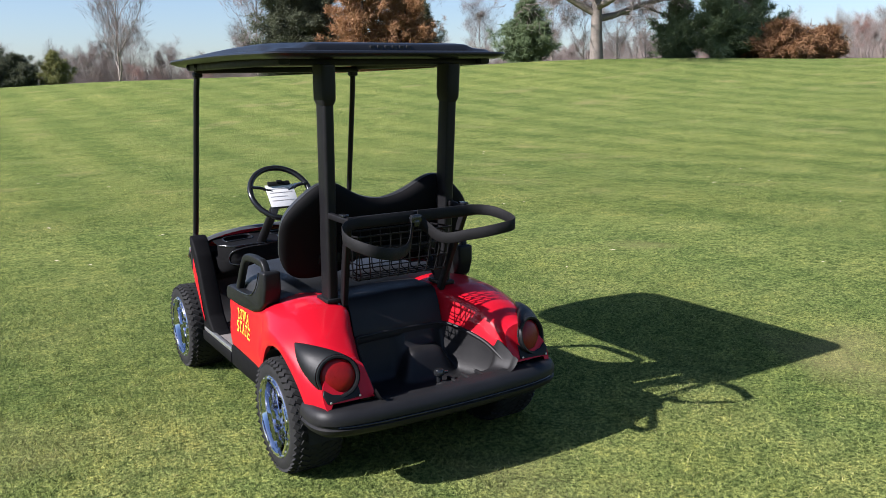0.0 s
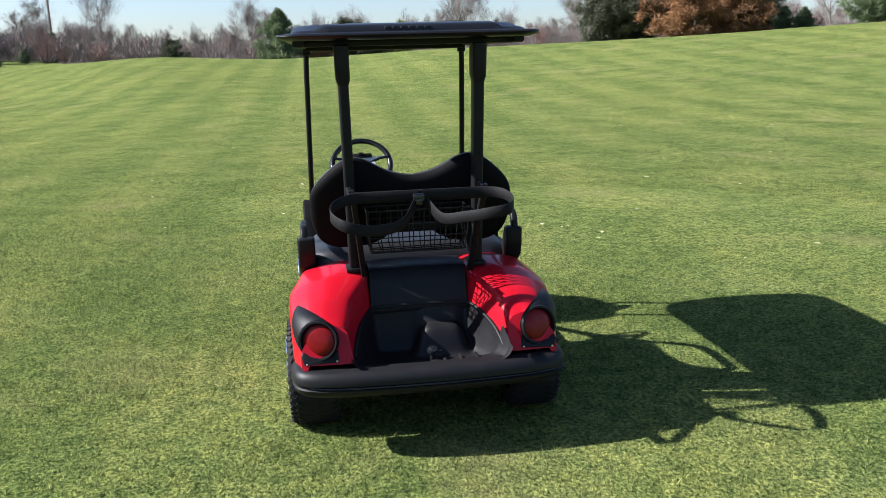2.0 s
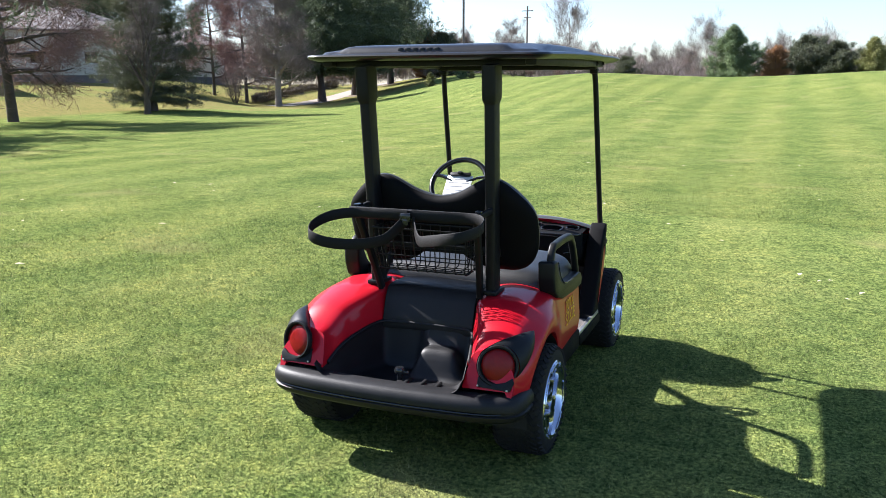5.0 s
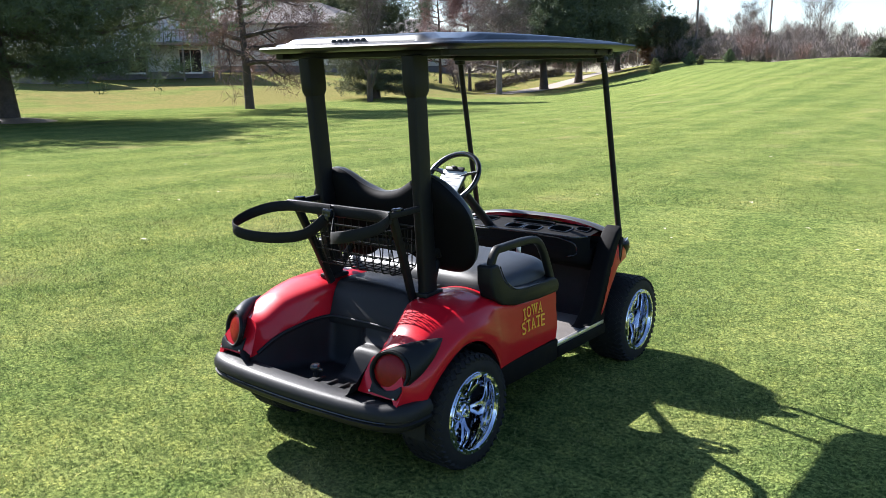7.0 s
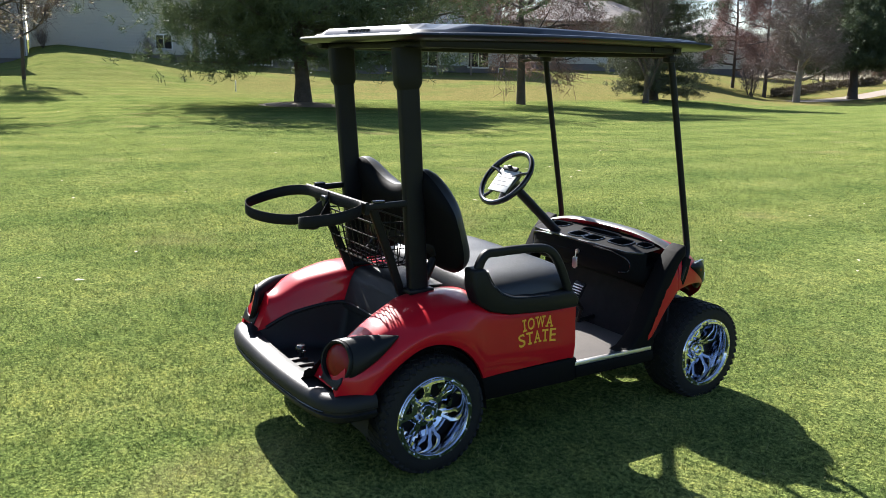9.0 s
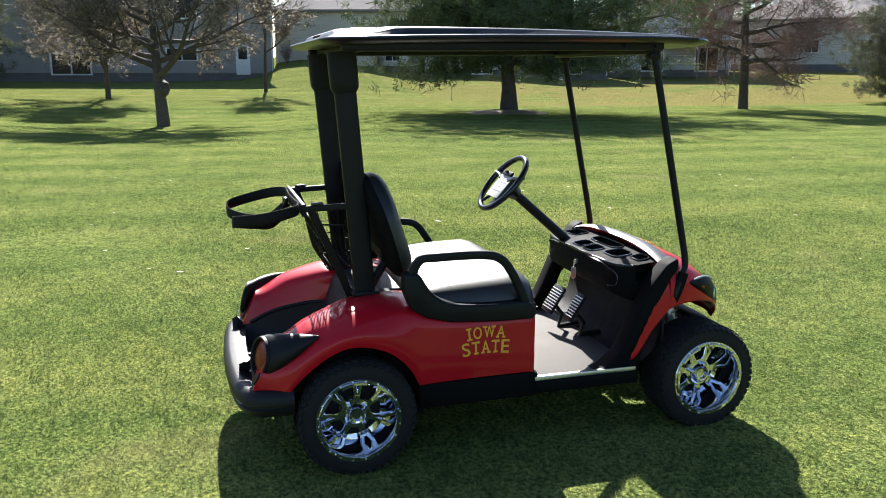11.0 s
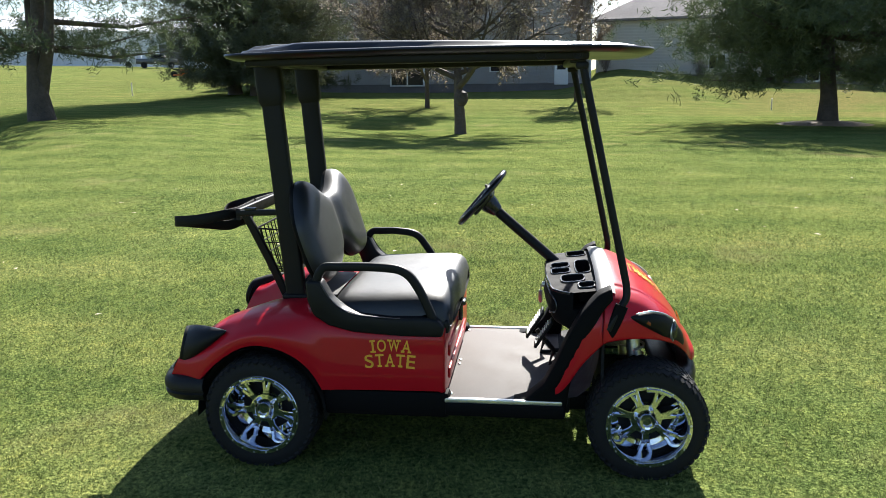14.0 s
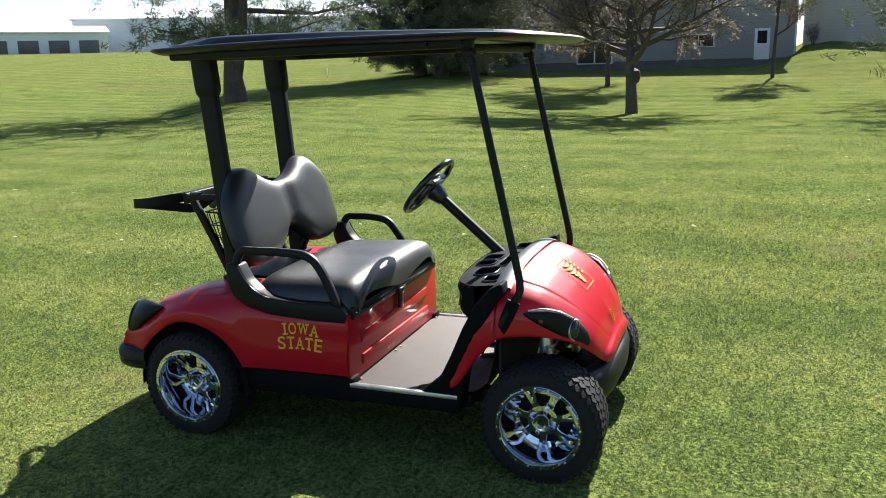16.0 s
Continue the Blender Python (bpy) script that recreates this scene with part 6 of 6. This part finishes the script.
def house(name, label, head, d, turn, width, depth, wall_h, roof_h, siding, openings, base=0.6, hip=True, bays=(), drop=0.0):
    """A house whose long wall faces +x before it is turned."""
    x, y, z = spot(head, d)
    t = thing(name, label, "house", "houses", at=(x, y, z - drop), turn=turn)
    b = bmesh.new()
    box(b, (-depth / 2, 0, wall_h / 2 + base / 2), (depth, width, wall_h - base), 0)
    part("wall", b, M[siding], t, "lapped siding wall")
    for by, bw, bd in bays:
        b = bmesh.new()
        box(b, (bd / 2, by, wall_h / 2 + base / 2), (bd, bw, wall_h - base), 0)
        part("wall", b, M[siding], t, "lapped siding wall")
    b = bmesh.new()
    box(b, (-depth / 2, 0, base / 2 - 1), (depth - 0.1, width - 0.1, base + 2), 0)
    for by, bw, bd in bays:
        box(b, (bd / 2 - 0.06, by, base / 2 - 1), (bd, bw - 0.1, base + 2), 0)
    part("foundation", b, M["foundation"], t, "dark foundation course")
    b = bmesh.new()

    def slab(cx, cy, dx, dy):
        o = 0.45
        ins = min(dx, dy) / 2 if hip else 0.0
        e = [(cx - dx / 2 - o, cy - dy / 2 - o), (cx + dx / 2 + o, cy - dy / 2 - o), (cx + dx / 2 + o, cy + dy / 2 + o), (cx - dx / 2 - o, cy + dy / 2 + o)]
        lo = [b.verts.new((px, py, wall_h - 0.12)) for px, py in e]
        mid = [b.verts.new((px, py, wall_h + 0.06)) for px, py in e]
        if dy >= dx:
            rd = [b.verts.new((cx, cy - dy / 2 - (o if not hip else -ins), wall_h + roof_h)), b.verts.new((cx, cy + dy / 2 + (o if not hip else -ins), wall_h + roof_h))]
            fs = [(mid[0], mid[1], rd[0]), (mid[1], mid[2], rd[1], rd[0]), (mid[2], mid[3], rd[1]), (mid[3], mid[0], rd[0], rd[1])]
        else:
            rd = [b.verts.new((cx - dx / 2 + ins, cy, wall_h + roof_h)), b.verts.new((cx + dx / 2 - ins, cy, wall_h + roof_h))]
            fs = [(mid[3], mid[0], rd[0]), (mid[0], mid[1], rd[1], rd[0]), (mid[1], mid[2], rd[1]), (mid[2], mid[3], rd[0], rd[1])]
        for f in fs:
            b.faces.new(f)
        for i in range(4):
            b.faces.new((lo[i], lo[(i + 1) % 4], mid[(i + 1) % 4], mid[i]))
        b.faces.new(list(reversed(lo)))

    slab(-depth / 2, 0, depth, width)
    for by, bw, bd in bays:
        slab(bd / 2 - depth / 4, by, bd + depth / 2, bw)
    part("roof", b, M["roofing"], t, "brown shingle roof", 20)
    for kind, oy, oz, ow, oh, ox in openings:
        opening(t, kind, oy, oz, ow, oh, ox)
    for yy in (-width / 2 + 0.1, width / 2 - 0.1):
        b = bmesh.new()
        box(b, (0.06, yy, wall_h / 2), (0.08, 0.08, wall_h - 0.2), 0.01)
        part("downspout", b, M["white"], t)
    return t


house("house", "two-storey grey-sided house in shade", 97.6, 59.0, 4, 24.0, 10, 7.4, 3.0, "siding_grey",
      [("door", 9.8, 1.55, 1.0, 2.1, 0.0), ("window", -1.6, 1.2, 2.6, 1.5, 0.0), ("window", -1.6, 5.0, 1.6, 1.4, 0.0), ("window", 6.0, 5.0, 1.6, 1.4, 0.0), ("window", 5.6, 1.9, 2.2, 0.9, 0.0)])
house("house", "beige-sided house with hipped shingle roof", 80.8, 63.0, -19, 11.2, 12, 4.8, 3.6, "siding_beige",
      [("window", 3.6, 1.5, 1.2, 1.1, 0.0), ("window", 4.2, 3.6, 1.2, 1.1, 0.0)], drop=0.75)
house("house", "beige-sided townhouse beyond a pine", 68.6, 64.5, -10, 15.0, 12, 4.9, 2.3, "siding_beige",
      [("patio_door", 4.4, 1.25, 1.9, 2.1, 0.0), ("window", 1.6, 1.5, 1.2, 1.2, 0.0), ("patio_door", -2.9, 1.25, 1.9, 2.1, 0.0), ("window", 4.0, 3.8, 1.4, 1.0, 0.0), ("window", -5.6, 1.6, 1.4, 1.2, 0.0), ("window", -3.0, 3.8, 1.4, 1.0, 0.0)])
h3 = house("house", "pale blue-grey house with a raised deck", 58.3, 70.0, -31, 10.2, 10, 6.2, 2.8, "siding_blue",
           [("patio_door", -1.2, 1.45, 1.9, 2.1, 0.0), ("window", -4.2, 1.5, 1.0, 1.5, 0.0), ("window", 3.2, 4.6, 1.4, 1.3, 0.0), ("patio_door", 3.2, 1.45, 1.9, 2.1, 0.0), ("window", -2.6, 4.6, 1.4, 1.3, 0.0)])
b = bmesh.new()
box(b, (1.7, 2.4, 2.75), (3.4, 6.0, 0.22), 0.02)
part("deck", b, M["wood"], h3, "weathered wooden deck on posts")
for yy in (-0.4, 2.4, 5.2):
    b = bmesh.new()
    box(b, (3.2, yy, 1.1), (0.16, 0.16, 3.2), 0.01)
    part("deck_post", b, M["wood"], h3)
for yy in np.linspace(-0.5, 5.3, 20):
    b = bmesh.new()
    box(b, (3.3, yy, 3.3), (0.05, 0.05, 0.95), 0)
    part("baluster", b, M["wood"], h3)
b = bmesh.new()
box(b, (3.3, 2.4, 3.78), (0.1, 6.0, 0.07), 0)
part("handrail", b, M["wood"], h3)
for k in range(12):
    b = bmesh.new()
    box(b, (2.2, -0.9 - 0.27 * k, 2.6 - 0.21 * k), (1.1, 0.28, 0.05), 0)
    part("stair_tread", b, M["wood"], h3)
b = bmesh.new()
sweep(b, [(2.78, -0.6, 2.75), (2.78, -4.1, 0.0)], rounded(0.06, 0.24, 0.01))
part("stair_stringer", b, M["wood"], h3)
house("house", "low tan house beyond the bare tree", 48.6, 80.5, -40, 16, 10, 4.6, 2.4, "siding_beige",
      [("window", -1.0, 2.2, 1.2, 1.2, 0.0), ("window", 3.5, 2.2, 1.2, 1.2, 0.0)])
house("house", "far house among bare trees", 40.2, 120.0, -50, 12, 10, 5.0, 2.6, "siding_beige", [("window", 0.0, 2.2, 1.4, 1.2, 0.0)])


def shed(name, label, head, d, turn, width, depth, h, doors):
    x, y, z = spot(head, d)
    t = thing(name, label, "building", "", at=(x, y, z - 0.3), turn=turn)
    b = bmesh.new()
    box(b, (-depth / 2, 0, h / 2), (depth, width, h), 0)
    for k in range(int(width / 0.6)):
        box(b, (0.02, -width / 2 + 0.6 * k + 0.3, h / 2), (0.05, 0.06, h - 0.1), 0)
    part("wall", b, M["metalwall"], t, "ribbed pale metal cladding")
    b = bmesh.new()
    rows = [[(px, py, pz) for py in (-width / 2 - 0.3, width / 2 + 0.3)] for px, pz in ((0.3, h), (-depth / 2, h + depth * 0.12), (-depth - 0.3, h), (-depth - 0.3, h - 0.15), (0.3, h - 0.15))]
    grid(b, rows, wrap=True)
    part("roof", b, M["metalwall"], t, "low-pitched metal roof", 20)
    for yy, w in doors:
        b = bmesh.new()
        box(b, (0.05, yy, h * 0.36), (0.08, w, h * 0.56), 0.02)
        part("roller_door", b, M["foundation"], t, "dark roller door")
    return t


shed("warehouse", "long pale metal-clad commercial building", 122.0, 126.0, 32, 54, 20, 5.2, [(-12, 3.0), (16, 3.4)])
shed("storage_units", "low row of white storage units with dark doors", 138.5, 117.0, 48, 26, 8, 3.0, [(-11 + 3.6 * i, 2.4) for i in range(7)])

t = thing("box_trailer", "small pale enclosed trailer with dark rear door", "trailer", at=spot(117.7, 110), turn=25)
b = bmesh.new()
box(b, (0, 0, 1.45), (2.0, 3.6, 1.9), 0.05)
part("body", b, M["metalwall"], t)
b = bmesh.new()
box(b, (1.01, -0.8, 1.4), (0.03, 1.7, 1.6), 0.02)
part("door", b, M["foundation"], t)
for s in SIDES:
    b = bmesh.new()
    lathe(b, [(0, -0.1), (0.36, -0.1), (0.36, 0.1), (0, 0.1)], 18, pose(s * 0.95, 0.2, 0.36, 0, 90, 0))
    part("wheel", b, M["rubber"], t)
t = thing("pickup_truck", "dark blue pickup truck parked by the building", "truck", at=spot(115.8, 108), turn=25)
b = bmesh.new()
extrude(b, [(-2.5, 0.55), (2.5, 0.55), (2.5, 1.05), (1.2, 1.15), (0.7, 1.75), (-0.7, 1.75), (-0.85, 1.15), (-2.5, 1.15)], 1.8, Matrix(((0, 0, 1, -0.9), (1, 0, 0, 0), (0, 1, 0, 0), (0, 0, 0, 1))), 0.06)
part("body", b, M["navy"], t)
b = bmesh.new()
extrude(b, [(1.0, 1.18), (0.62, 1.65), (-0.6, 1.65), (-0.7, 1.18)], 1.84, Matrix(((0, 0, 1, -0.92), (1, 0, 0, 0), (0, 1, 0, 0), (0, 0, 0, 1))))
part("window", b, M["pane"], t)
for yy in (-1.6, 1.6):
    for s in SIDES:
        b = bmesh.new()
        lathe(b, [(0, -0.12), (0.38, -0.12), (0.38, 0.12), (0, 0.12)], 18, pose(s * 0.85, yy, 0.38, 0, 90, 0))
        part("wheel", b, M["rubber"], t)
t = thing("ride_on_mower", "orange ride-on mower at the top of the slope", "mower", at=spot(114.6, 80), turn=20)
b = bmesh.new()
box(b, (0, 0.3, 0.55), (0.8, 1.0, 0.45), 0.1)
box(b, (0, -0.1, 0.22), (1.4, 1.1, 0.16), 0.05)
part("body", b, M["orange"], t)
b = bmesh.new()
box(b, (0, -0.45, 0.75), (0.5, 0.45, 0.12), 0.04)
box(b, (0, -0.7, 1.0), (0.5, 0.1, 0.45), 0.04)
part("seat", b, M["black"], t)
for yy, r in ((-0.6, 0.3), (0.75, 0.2)):
    for s in SIDES:
        b = bmesh.new()
        lathe(b, [(0, -0.1), (r, -0.1), (r, 0.1), (0, 0.1)], 16, pose(s * 0.5, yy, r, 0, 90, 0))
        part("wheel", b, M["rubber"], t)
for hd, d, h in ((118.3, 52.5, 0.9), (73.4, 44, 0.7)):
    t = thing("marker_stake", "thin white wooden marker stake in the grass", "stake", "stakes", at=spot(hd, d, 0.1))
    b = bmesh.new()
    box(b, (0, 0, h / 2), (0.05, 0.05, h), 0.006)
    part("post", b, M["white"], t)

# ---- grass ----
nr = np.random.default_rng(77)
N = 1000000
grid_r = np.linspace(0.02, 30, 1500)
cdf = np.cumsum(grid_r / (1 + (grid_r / 4.6) ** 2) ** 1.55 * np.clip((30 - grid_r) / 12, 0, 1))
rr = np.interp(nr.uniform(0, cdf[-1], N), cdf, grid_r)
aa = nr.uniform(0, 2 * math.pi, N)
gx, gy = np.cos(aa) * rr, 0.9 + np.sin(aa) * rr
gz = np.zeros(N)
far = np.nonzero(rr > 6)[0]
cell = {}
for i in far:
    k = (round(gx[i] * 2), round(gy[i] * 2))
    if k not in cell:
        cell[k] = height(k[0] / 2, k[1] / 2)
    gz[i] = cell[k]
swell = np.sin(gx * 9.1 + 2 * np.sin(gy * 5.3)) * np.sin(gy * 8.3 + 2 * np.sin(gx * 6.1))
tufts = np.sin(gx * 61 + 3 * np.sin(gy * 37)) * np.sin(gy * 57 + 3 * np.sin(gx * 43))
ht = nr.uniform(0.009, 0.024, N) * (1 + 0.25 * swell + 0.45 * tufts)
lean_a = nr.uniform(0, 2 * math.pi, N)
lean_r = ht * nr.uniform(0.3, 1.5, N)
wide = nr.uniform(0.0011, 0.0021, N) * (1 + rr / 6)
ta = nr.uniform(0, 2 * math.pi, N)
base = np.stack([gx, gy, gz - 0.003], axis=1)
sx = np.stack([np.cos(ta) * wide, np.sin(ta) * wide, np.zeros(N)], axis=1)
tip = base + np.stack([np.cos(lean_a) * lean_r, np.sin(lean_a) * lean_r, ht], axis=1)
gv = np.stack([base - sx, base + sx, tip], axis=1).reshape(-1, 3)
tagged(new("grass", fast_mesh("grass", gv, np.arange(3 * N).reshape(-1, 3), M["blades"])), "short mown blades of fairway grass", "grass", kind="stuff")
lv, lf = [], []
rng = random.Random(15)
for i in range(300):
    r = 3.0 + 28 * rng.random() ** 1.4
    a = rng.uniform(0, 6.28)
    x, y = math.cos(a) * r, 0.8 + math.sin(a) * r
    z = height(x, y) + 0.03
    s, q = rng.uniform(0.012, 0.036), rng.uniform(0, 6.28)
    k = len(lv)
    for u, v, w in ((-1.3, 0, 0.2), (-0.3, 0.6, 0.4), (1.2, 0.1, 0.1), (-0.2, -0.7, 0.35)):
        lv.append((x + s * (u * math.cos(q) - v * math.sin(q)), y + s * (u * math.sin(q) + v * math.cos(q)), z + s * w))
    lf += [(k, k + 1, k + 2), (k, k + 2, k + 3)]
tagged(new("fallen_leaves", fast_mesh("fallen_leaves", lv, lf, M["leaf"])), "pale curled fallen leaves scattered on the grass", "leaves", kind="stuff")
